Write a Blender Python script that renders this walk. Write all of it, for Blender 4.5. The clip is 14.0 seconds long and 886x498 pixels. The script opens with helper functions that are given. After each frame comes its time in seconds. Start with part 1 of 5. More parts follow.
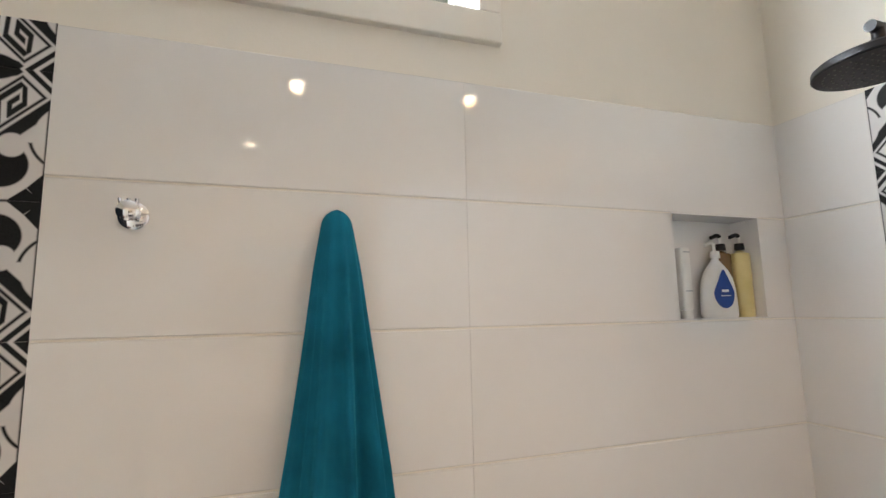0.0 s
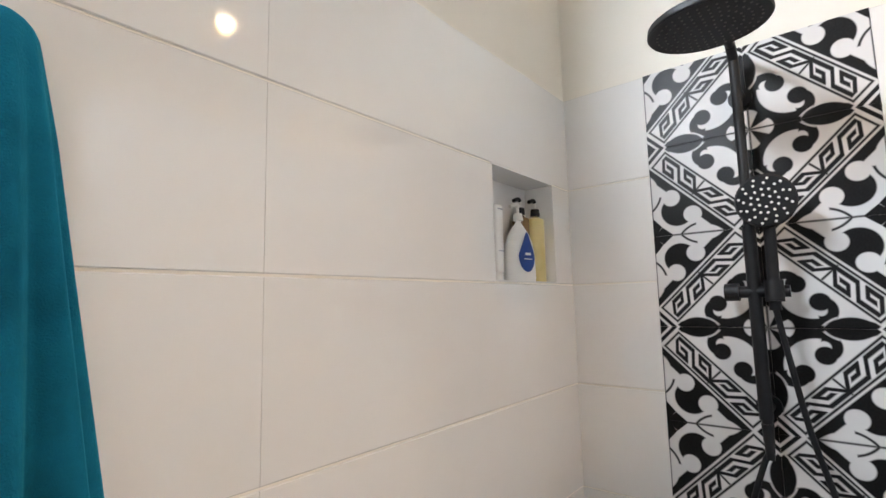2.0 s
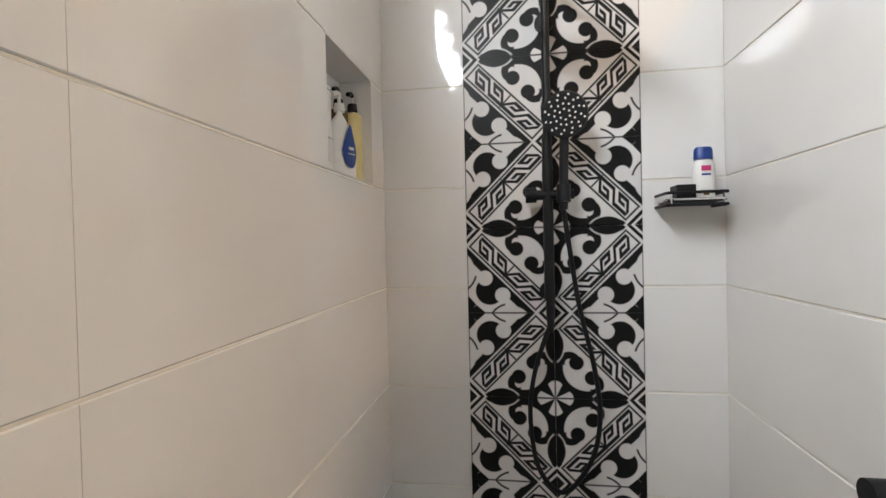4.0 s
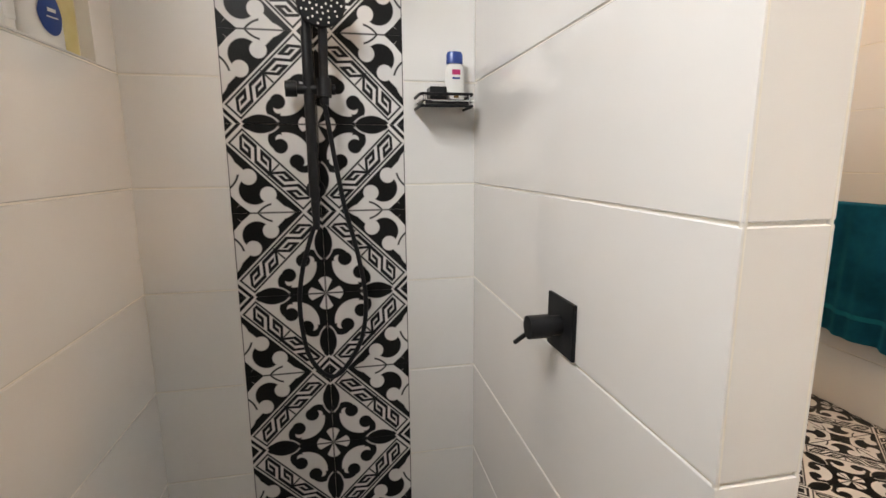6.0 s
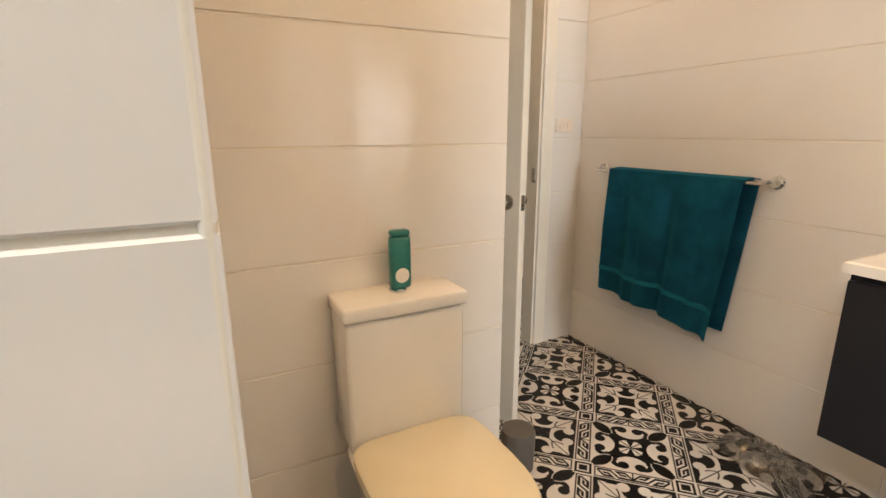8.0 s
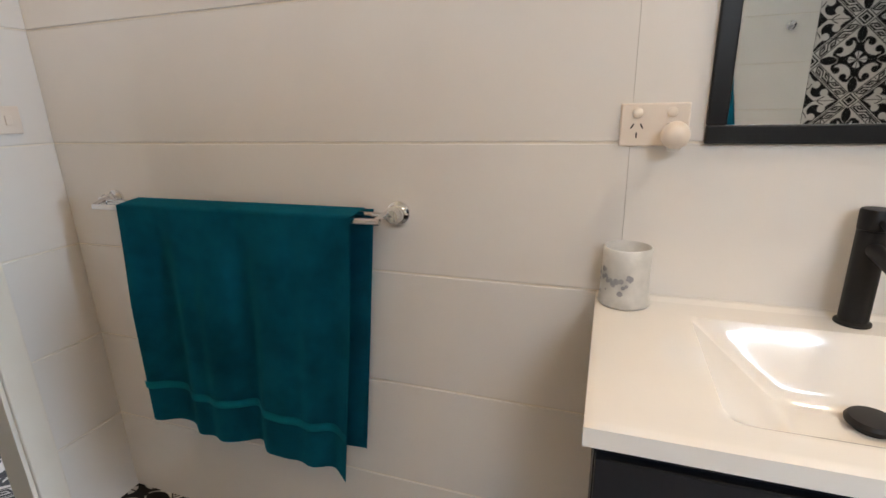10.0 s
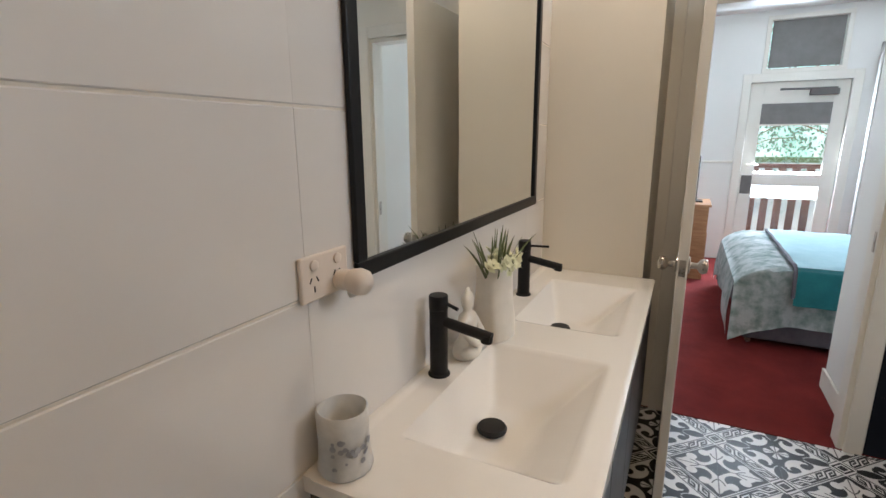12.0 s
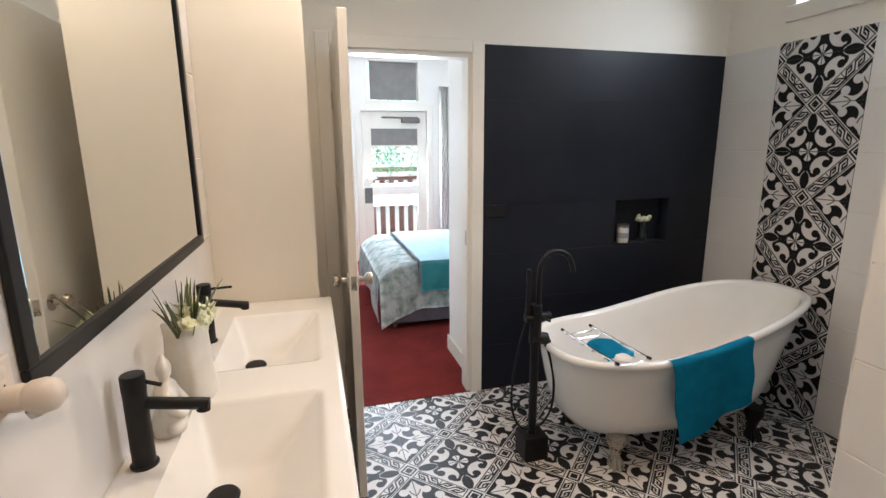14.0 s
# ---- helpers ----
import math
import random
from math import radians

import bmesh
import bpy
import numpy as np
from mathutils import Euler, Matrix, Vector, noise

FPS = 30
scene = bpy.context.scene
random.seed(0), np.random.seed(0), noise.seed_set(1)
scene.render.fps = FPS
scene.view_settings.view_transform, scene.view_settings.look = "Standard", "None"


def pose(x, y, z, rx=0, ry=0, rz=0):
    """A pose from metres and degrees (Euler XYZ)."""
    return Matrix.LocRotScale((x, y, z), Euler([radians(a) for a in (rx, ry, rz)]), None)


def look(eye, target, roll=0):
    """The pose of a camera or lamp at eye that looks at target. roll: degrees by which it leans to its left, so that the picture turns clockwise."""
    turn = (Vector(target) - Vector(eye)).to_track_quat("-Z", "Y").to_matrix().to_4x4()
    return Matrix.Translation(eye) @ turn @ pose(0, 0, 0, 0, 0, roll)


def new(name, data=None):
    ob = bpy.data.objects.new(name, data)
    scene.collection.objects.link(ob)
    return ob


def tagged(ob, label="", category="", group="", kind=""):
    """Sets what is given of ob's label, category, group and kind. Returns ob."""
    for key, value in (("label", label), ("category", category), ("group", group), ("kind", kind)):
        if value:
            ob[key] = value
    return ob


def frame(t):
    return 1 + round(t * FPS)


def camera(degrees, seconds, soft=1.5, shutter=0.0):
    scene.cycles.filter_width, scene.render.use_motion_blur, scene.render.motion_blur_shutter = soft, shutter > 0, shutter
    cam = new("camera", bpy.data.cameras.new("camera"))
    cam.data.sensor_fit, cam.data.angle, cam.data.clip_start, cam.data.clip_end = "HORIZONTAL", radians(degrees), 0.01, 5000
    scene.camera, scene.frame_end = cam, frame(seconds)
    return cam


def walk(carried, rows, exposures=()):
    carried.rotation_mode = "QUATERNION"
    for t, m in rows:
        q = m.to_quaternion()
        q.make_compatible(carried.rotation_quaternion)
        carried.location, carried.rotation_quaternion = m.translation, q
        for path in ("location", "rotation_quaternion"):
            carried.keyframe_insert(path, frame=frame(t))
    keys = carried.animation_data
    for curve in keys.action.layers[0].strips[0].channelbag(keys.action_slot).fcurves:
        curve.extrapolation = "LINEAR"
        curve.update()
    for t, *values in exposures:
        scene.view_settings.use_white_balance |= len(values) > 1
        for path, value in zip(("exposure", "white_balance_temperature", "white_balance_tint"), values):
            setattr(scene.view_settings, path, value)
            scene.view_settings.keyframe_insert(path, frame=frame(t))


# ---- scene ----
cam = camera(85.4, 14.0)
PATH = [
    (0, (-1.456, -1.041, 1.538), (-0.824, 0.838, 1.798), -1.1),
    (0.5, (-1.45, -0.949, 1.539), (-0.626, 0.857, 1.779), -0.6),
    (1, (-1.476, -0.812, 1.53), (-0.376, 0.841, 1.768), -0.8),
    (1.5, (-1.463, -0.708, 1.483), (-0.1, 0.736, 1.721), -1.3),
    (2, (-1.416, -0.653, 1.453), (0.111, 0.619, 1.677), -1.3),
    (2.5, (-1.421, -0.579, 1.43), (0.256, 0.49, 1.64), -1.1),
    (2.7, (-1.43, -0.522, 1.418), (0.315, 0.435, 1.619), -1.3),
    (4.8, (-1.426, -0.398, 1.301), (0.564, -0.395, 1.103), -0.6),
    (5, (-1.437, -0.408, 1.293), (0.548, -0.476, 1.064), -0.5),
    (5.5, (-1.459, -0.483, 1.276), (0.504, -0.718, 0.979), -0.4),
    (6, (-1.463, -0.568, 1.266), (0.465, -0.961, 0.91), -0.4),
    (6.5, (-1.477, -0.671, 1.256), (0.416, -1.167, 0.843), -0.8),
    (7, (-1.446, -0.785, 1.246), (0.406, -1.385, 0.79), -0.9),
    (7.5, (-1.366, -0.926, 1.245), (0.431, -1.663, 0.771), -0.8),
    (7.7, (-1.334, -0.982, 1.243), (0.438, -1.775, 0.763), -0.8),
    (9.8, (-0.679, -1.939, 1.212), (0.206, -3.67, 0.74), -0.0),
    (10, (-0.656, -2.056, 1.272), (-0.025, -3.867, 0.706), -1.5),
    (10.5, (-0.551, -2.277, 1.369), (-0.728, -4.168, 0.742), -1.7),
    (11, (-0.426, -2.346, 1.38), (-1.335, -4.036, 0.818), -0.7),
    (11.5, (-0.287, -2.479, 1.437), (-1.72, -3.783, 0.941), -0.4),
    (12, (-0.129, -2.506, 1.451), (-1.869, -3.383, 1.002), -0.4),
    (12.5, (-0.068, -2.543, 1.484), (-1.943, -3.071, 1.034), -0.2),
    (13, (-0.062, -2.575, 1.497), (-2.008, -2.735, 1.064), -1.0),
    (13.3, (-0.073, -2.608, 1.51), (-2.022, -2.526, 1.07), -0.6),
    (13.5, (-0.061, -2.605, 1.515), (-2.003, -2.392, 1.089), -0.7),
    (14, (-0.064, -2.627, 1.529), (-1.955, -2.117, 1.12), -0.4),
]
EXPOSURES = [(0, 0.05, 7250, 19), (1.5, 0.3, 7000, 19), (2.0, 0.25, 7000, 19), (2.5, -0.03, 7000, 19), (5, 0.0, 7900, 20), (6.5, 0.15, 8250, 21), (7.5, 0.1, 8700, 21), (9.8, -0.2, 6900, 16), (10.5, -0.3, 6550, 16), (11, -0.45, 6600, 16), (12, -0.72, 6600, 16), (13, -0.55, 6650, 17), (14, -0.15, 6750, 18)]
WINDOW_W, BED_W, LAUNDRY_W, DOWN_W, AMBER_W = 42.0, 340.0, 14.0, 38.0, 19.0
walk(cam, [(t, look(*r)) for t, *r in PATH], EXPOSURES)

# ---------------------------------------------------------------- world and lights
world = bpy.data.worlds.new("sky")
scene.world = world
world.use_nodes = True
wn = world.node_tree
sky = wn.nodes.new("ShaderNodeTexSky")
sky.sky_type, sky.sun_disc = "NISHITA", False
sky.sun_elevation, sky.sun_rotation = radians(62), radians(122)
wn.links.new(sky.outputs[0], wn.nodes["Background"].inputs[0])
wn.nodes["Background"].inputs[1].default_value = 0.15


def lamp(name, kind, energy, m, colour=(1, 1, 1), **more):
    data = bpy.data.lights.new(name, kind)
    data.energy, data.color = energy, colour
    if kind == "AREA":
        data.shape, data.size, data.size_y = more.get("shape", "RECTANGLE"), more["size"], more.get("size_y", more["size"])
        data.spread = radians(more.get("spread", 180))
    if kind == "SUN":
        data.angle = radians(1.0)
    if kind == "SPOT":
        data.spot_size, data.spot_blend, data.shadow_soft_size = radians(more["cone"]), 0.9, 0.03
    ob = new(name, data)
    ob.matrix_world = m
    return ob


# the sun stands over the veranda, away from the bathroom's own windows
lamp("sun", "SUN", 5.0, look((0, 0, 10), (-5.5, 3.4, -2.2)), (1, 0.95, 0.88))
SKY_COL = (0.86, 0.93, 1.0)
WINDOW_COL = (0.70, 0.86, 1.0)
for k in range(4):
    wx = -2.10 + 0.30 * k
    lamp("window_light", "AREA", WINDOW_W / 4, look((wx, 0.085, 2.55), (wx + 0.60, -0.915, 1.6)), WINDOW_COL, size=0.25, size_y=0.16)
lamp("bedroom_window_light", "AREA", BED_W, look((-6.70, -1.5, 1.4), (-4.0, -1.5, 1.1)), (0.66, 0.84, 1.0), size=0.8, size_y=1.3)
lamp("laundry_door_light", "AREA", LAUNDRY_W, look((2.25, -2.9, 1.3), (0.0, -2.5, 0.9)), SKY_COL, size=0.8, size_y=1.8)
WARM, AMBER, SOFT_WHITE = (1.0, 0.76, 0.50), (1.0, 0.61, 0.25), (1.0, 0.87, 0.69)
CEIL = 2.76
DOWNLIGHTS = [(-1.41, -1.48, 0.85), (-0.46, -1.40, 0.60), (0.42, -2.40, 1.0), (-1.70, -2.52, 1.3)]
for x, y, share in DOWNLIGHTS:
    lamp("downlight_lamp", "SPOT", share * (AMBER_W if x > 0 else DOWN_W), look((x, y, CEIL - 0.03), (x, y, 0)), AMBER if x > -1 else SOFT_WHITE if y < -2 else WARM, cone=140)

# ---------------------------------------------------------------- node helpers


class X:
    """A number inside a node tree, with arithmetic."""

    def __init__(self, tree, socket):
        self.tree, self.socket = tree, socket

    def op(self, kind, *others, clamp=False):
        node = self.tree.nodes.new("ShaderNodeMath")
        node.operation, node.use_clamp = kind, clamp
        for slot, value in zip(node.inputs, (self, *others)):
            if isinstance(value, X):
                self.tree.links.new(value.socket, slot)
            else:
                slot.default_value = value
        return X(self.tree, node.outputs[0])

    def __add__(self, o): return self.op("ADD", o)
    def __sub__(self, o): return self.op("SUBTRACT", o)
    def __mul__(self, o): return self.op("MULTIPLY", o)
    def __neg__(self): return self.op("MULTIPLY", -1.0)
    def rsub(self, c): return (-self) + c
    def absolute(self): return self.op("ABSOLUTE")
    def least(self, o): return self.op("MINIMUM", o)
    def most(self, o): return self.op("MAXIMUM", o)


def material(name):
    m = bpy.data.materials.new(name)
    m.use_nodes = True
    return m, m.node_tree, m.node_tree.nodes["Principled BSDF"]


def link(tree, a, b):
    tree.links.new(a, b)


def coords(tree, kind="Object"):
    return tree.nodes.new("ShaderNodeTexCoord").outputs[kind]


def world_coords(tree):
    return tree.nodes.new("ShaderNodeNewGeometry").outputs["Position"]


def noise_tex(tree, where, scale, detail=4.0, rough=0.55, stretch=None):
    n = tree.nodes.new("ShaderNodeTexNoise")
    n.inputs["Scale"].default_value, n.inputs["Detail"].default_value, n.inputs["Roughness"].default_value = scale, detail, rough
    if stretch:
        mp = tree.nodes.new("ShaderNodeMapping")
        mp.inputs["Scale"].default_value = stretch
        link(tree, where, mp.inputs["Vector"])
        where = mp.outputs[0]
    link(tree, where, n.inputs["Vector"])
    return n.outputs["Fac"]


def ramp(tree, fac, stops):
    r = tree.nodes.new("ShaderNodeValToRGB")
    el = r.color_ramp.elements
    while len(el) < len(stops):
        el.new(0.5)
    for e, (at, col) in zip(el, stops):
        e.position, e.color = at, (*col, 1) if len(col) == 3 else col
    link(tree, fac, r.inputs[0])
    return r.outputs[0]


def bump(tree, bsdf, height, strength, distance=0.002):
    b = tree.nodes.new("ShaderNodeBump")
    b.inputs["Strength"].default_value, b.inputs["Distance"].default_value = strength, distance
    link(tree, height, b.inputs["Height"])
    link(tree, b.outputs[0], bsdf.inputs["Normal"])


def mixed(tree, fac, a, b):
    n = tree.nodes.new("ShaderNodeMix")
    n.data_type = "RGBA"
    for slot, value in ((n.inputs[0], fac), (n.inputs[6], a), (n.inputs[7], b)):
        if isinstance(value, (tuple, list)):
            slot.default_value = (*value, 1)[:4]
        elif isinstance(value, (int, float)):
            slot.default_value = value
        else:
            link(tree, value, slot)
    return n.outputs[2]


def surface(name, low, high, rough=0.5, metal=0.0, scale=6.0, grain=0.0, grain_scale=200.0, rough_var=0.08, space="Object", stretch=None, coat=0.0, sheen=0.0, random_tone=0.0, spec=0.5, sheen_tint=(1, 1, 1)):
    """A surface with stains at one scale, grain at another, uneven gloss and fine relief."""
    m, t, b = material(name)
    where = coords(t) if space == "Object" else world_coords(t)
    big = noise_tex(t, where, scale, 5.0, 0.6, stretch)
    fine = noise_tex(t, where, grain_scale, 3.0, 0.6, stretch)
    col = ramp(t, big, [(0.3, low), (0.7, high)])
    if random_tone:
        info = t.nodes.new("ShaderNodeObjectInfo")
        hsv = t.nodes.new("ShaderNodeHueSaturation")
        v = X(t, info.outputs["Random"]) * (2 * random_tone) + (1 - random_tone)
        link(t, v.socket, hsv.inputs["Value"])
        link(t, col, hsv.inputs["Color"])
        col = hsv.outputs[0]
    link(t, col, b.inputs["Base Color"])
    r = (X(t, big) * rough_var + X(t, fine) * (rough_var * 0.6)) + (rough - rough_var * 0.8)
    link(t, r.socket, b.inputs["Roughness"])
    b.inputs["Metallic"].default_value = metal
    b.inputs["Coat Weight"].default_value, b.inputs["Coat Roughness"].default_value = coat, 0.03
    b.inputs["Specular IOR Level"].default_value = spec
    if sheen:
        b.inputs["Sheen Weight"].default_value, b.inputs["Sheen Roughness"].default_value = sheen, 0.5
        b.inputs["Sheen Tint"].default_value = (*sheen_tint, 1)
    if grain:
        bump(t, b, fine, grain)
    return m


def glass(name, tint=(0.95, 0.98, 0.97), rough=0.0):
    m, t, b = material(name)
    b.inputs["Base Color"].default_value = (*tint, 1)
    b.inputs["Transmission Weight"].default_value, b.inputs["Roughness"].default_value, b.inputs["IOR"].default_value = 1.0, rough, 1.45
    return m


def glow(name, colour, strength):
    m, t, b = material(name)
    b.inputs["Emission Color"].default_value = (*colour, 1)
    b.inputs["Emission Strength"].default_value = strength
    return m


# ---------------------------------------------------------------- materials
WHITE_TILE = surface("white_glazed_tile", (0.76, 0.74, 0.71), (0.81, 0.79, 0.76), rough=0.06, rough_var=0.04, scale=1.6, grain=0.04, grain_scale=7.0, space="World", random_tone=0.02, spec=0.55, coat=0.55)
BLACK_TILE = surface("black_satin_tile", (0.008, 0.010, 0.016), (0.013, 0.015, 0.022), spec=0.24, rough=0.36, rough_var=0.1, scale=2.2, grain=0.05, grain_scale=30.0, space="World", random_tone=0.06)
GROUT = surface("light_grout", (0.80, 0.79, 0.77), (0.85, 0.84, 0.82), rough=0.85, scale=14.0, grain=0.3, grain_scale=400.0, space="World")
PAINT = surface("cream_wall_paint", (0.77, 0.72, 0.63), (0.82, 0.77, 0.68), rough=0.55, scale=1.2, grain=0.12, grain_scale=160.0, space="World")
BED_PAINT = surface("white_wall_paint", (0.76, 0.74, 0.70), (0.80, 0.78, 0.74), rough=0.6, scale=1.2, grain=0.1, grain_scale=160.0, space="World")
GLOSS_PAINT = surface("cream_gloss_paint", (0.74, 0.70, 0.62), (0.80, 0.76, 0.69), rough=0.32, scale=3.0, grain=0.08, grain_scale=60.0, space="World")
CEIL_PAINT = surface("ceiling_paint", (0.78, 0.76, 0.72), (0.82, 0.80, 0.77), rough=0.8, scale=1.0, grain=0.1, grain_scale=120.0)
CERAMIC = surface("white_ceramic", (0.80, 0.78, 0.74), (0.85, 0.83, 0.79), rough=0.10, rough_var=0.05, scale=3.0, coat=0.3)
ENAMEL = surface("white_bath_enamel", (0.80, 0.79, 0.76), (0.85, 0.84, 0.81), rough=0.16, rough_var=0.06, scale=3.0, coat=0.2)
PLASTIC = surface("white_plastic", (0.74, 0.72, 0.68), (0.80, 0.78, 0.74), rough=0.35, scale=20.0)
CREAM_PLASTIC = surface("cream_plastic", (0.74, 0.66, 0.58), (0.80, 0.72, 0.64), rough=0.4, scale=20.0)
MATT_BLACK = surface("matt_black_metal", (0.005, 0.005, 0.006), (0.010, 0.010, 0.011), rough=0.45, metal=0.0, spec=0.3, scale=25.0, grain=0.05, grain_scale=500.0)
RUBBER = surface("black_rubber", (0.005, 0.005, 0.006), (0.009, 0.009, 0.010), rough=0.5, spec=0.3, scale=30.0)
BLACK_FRAME = surface("black_painted_timber", (0.005, 0.005, 0.006), (0.010, 0.010, 0.011), spec=0.3, rough=0.38, scale=8.0, grain=0.08, grain_scale=150.0, stretch=(1, 1, 1))
CABINET = surface("charcoal_cabinet_laminate", (0.009, 0.010, 0.014), (0.015, 0.016, 0.021), spec=0.3, rough=0.35, scale=5.0, grain=0.08, grain_scale=80.0)
CHROME = surface("chrome", (0.75, 0.75, 0.76), (0.85, 0.85, 0.86), rough=0.10, rough_var=0.06, metal=1.0, scale=20.0)
BRUSHED = surface("brushed_nickel", (0.42, 0.38, 0.33), (0.55, 0.50, 0.44), rough=0.28, metal=1.0, scale=30.0)
TEAL = surface("teal_towelling", (0.000, 0.092, 0.160), (0.0008, 0.160, 0.260), rough=0.95, spec=0.08, scale=9.0, grain=1.0, grain_scale=420.0, sheen=0.45, sheen_tint=(0.02, 0.46, 0.62))
TEAL_BAND = surface("teal_woven_band", (0.000, 0.24, 0.36), (0.001, 0.34, 0.47), rough=0.8, spec=0.1, scale=20.0, grain=0.5, grain_scale=300.0)
BLUE_TOWEL = surface("turquoise_towelling", (0.000, 0.235, 0.42), (0.001, 0.32, 0.52), rough=0.95, spec=0.08, scale=14.0, grain=0.9, grain_scale=420.0)
CARPET = surface("red_carpet", (0.13, 0.018, 0.017), (0.20, 0.028, 0.024), rough=0.98, spec=0.1, scale=5.0, grain=1.0, grain_scale=350.0)
TIMBER = surface("orange_pine", (0.32, 0.14, 0.06), (0.46, 0.23, 0.11), rough=0.45, scale=6.0, grain=0.2, grain_scale=60.0, stretch=(1, 1, 8))
REDWOOD = surface("red_stained_rail", (0.46, 0.16, 0.11), (0.56, 0.24, 0.17), rough=0.6, scale=8.0, grain=0.2, grain_scale=60.0)
DECK = surface("grey_veranda_boards", (0.30, 0.31, 0.33), (0.42, 0.43, 0.45), rough=0.75, scale=3.0, grain=0.3, grain_scale=60.0)
BLIND = surface("grey_roller_blind", (0.19, 0.18, 0.17), (0.23, 0.22, 0.21), rough=0.9, scale=10.0, grain=0.3, grain_scale=300.0)
GREY_FABRIC = surface("grey_bed_base_fabric", (0.10, 0.09, 0.11), (0.15, 0.135, 0.15), rough=0.95, scale=12.0, grain=0.5, grain_scale=300.0)
BED_TEAL = surface("aqua_bed_throw", (0.015, 0.20, 0.22), (0.03, 0.29, 0.31), rough=0.95, scale=8.0, grain=0.6, grain_scale=200.0, sheen=0.3)
BED_AQUA = surface("pale_aqua_sheet", (0.40, 0.64, 0.68), (0.50, 0.72, 0.75), rough=0.9, scale=8.0, grain=0.4, grain_scale=200.0)
SEAT = surface("cream_toilet_plastic", (0.78, 0.70, 0.52), (0.82, 0.74, 0.57), rough=0.22, rough_var=0.05, scale=5.0)
GREY_BIN = surface("grey_plastic_bin", (0.10, 0.09, 0.085), (0.14, 0.13, 0.12), rough=0.45, scale=10.0)
YELLOW = surface("pale_yellow_lotion_bottle", (0.62, 0.50, 0.20), (0.70, 0.58, 0.28), rough=0.3, scale=15.0)
BROWN_BOTTLE = surface("amber_bottle", (0.16, 0.09, 0.03), (0.24, 0.14, 0.06), rough=0.25, scale=15.0)
NAVY = surface("blue_label_print", (0.006, 0.04, 0.21), (0.010, 0.055, 0.26), rough=0.35, scale=20.0)
PINK = surface("magenta_label_print", (0.50, 0.02, 0.12), (0.58, 0.03, 0.16), rough=0.35, scale=20.0)
GREY_PRINT = surface("grey_flower_print", (0.26, 0.27, 0.30), (0.40, 0.41, 0.44), rough=0.3, scale=60.0)
GREEN = surface("green_plant_leaf", (0.060, 0.085, 0.026), (0.12, 0.15, 0.05), rough=0.5, scale=40.0, random_tone=0.2)
PETAL = surface("cream_flower_petal", (0.66, 0.66, 0.40), (0.78, 0.78, 0.58), rough=0.6, scale=60.0)
TEAL_CAN = surface("teal_printed_bottle", (0.005, 0.16, 0.15), (0.02, 0.22, 0.20), rough=0.3, scale=30.0)


def leaf_material():
    m, t, b = material("sunlit_leaves")
    tone = ramp(t, noise_tex(t, world_coords(t), 1.4, 4.0), [(0.3, (0.26, 0.42, 0.30)), (0.7, (0.46, 0.60, 0.48))])
    link(t, tone, b.inputs["Base Color"])
    b.inputs["Roughness"].default_value = 0.7
    tr, mx = t.nodes.new("ShaderNodeBsdfTranslucent"), t.nodes.new("ShaderNodeMixShader")
    link(t, tone, tr.inputs["Color"])
    mx.inputs[0].default_value = 0.5
    link(t, b.outputs[0], mx.inputs[1])
    link(t, tr.outputs[0], mx.inputs[2])
    link(t, mx.outputs[0], t.nodes["Material Output"].inputs["Surface"])
    return m


LEAVES = leaf_material()
CONCRETE = surface("pale_concrete", (0.62, 0.62, 0.61), (0.74, 0.74, 0.72), rough=0.9, scale=1.0, grain=0.3, grain_scale=60.0)
LAWN = surface("lawn", (0.05, 0.09, 0.02), (0.11, 0.16, 0.05), rough=0.95, scale=0.6, grain=0.5, grain_scale=20.0)
STONE = surface("cream_stone_figure", (0.72, 0.69, 0.62), (0.80, 0.77, 0.70), rough=0.4, scale=25.0)
MUG = surface("grey_white_stoneware", (0.52, 0.53, 0.52), (0.66, 0.66, 0.64), rough=0.3, scale=30.0)
MIRROR, _t, _b = material("mirror_silver")
_b.inputs["Metallic"].default_value, _b.inputs["Roughness"].default_value = 1.0, 0.015
_b.inputs["Base Color"].default_value = (0.86, 0.88, 0.86, 1)
GLASS = glass("clear_glass")
BAG = glass("clear_plastic_film", (0.93, 0.94, 0.95), 0.15)
LAMP_GLOW = glow("warm_led", (1.0, 0.85, 0.65), 26.0)


def floral():
    m, t, b = material("floral_duvet")
    w = coords(t)
    a = noise_tex(t, w, 9.0, 3.0, 0.5)
    c = noise_tex(t, w, 22.0, 4.0, 0.6)
    k = X(t, a) * 0.65 + X(t, c) * 0.35
    link(t, ramp(t, k.socket, [(0.34, (0.20, 0.28, 0.25)), (0.46, (0.42, 0.48, 0.45)), (0.56, (0.64, 0.66, 0.64))]), b.inputs["Base Color"])
    b.inputs["Roughness"].default_value = 0.9
    bump(t, b, noise_tex(t, w, 30.0, 4.0), 0.4, 0.01)
    return m


DUVET = floral()


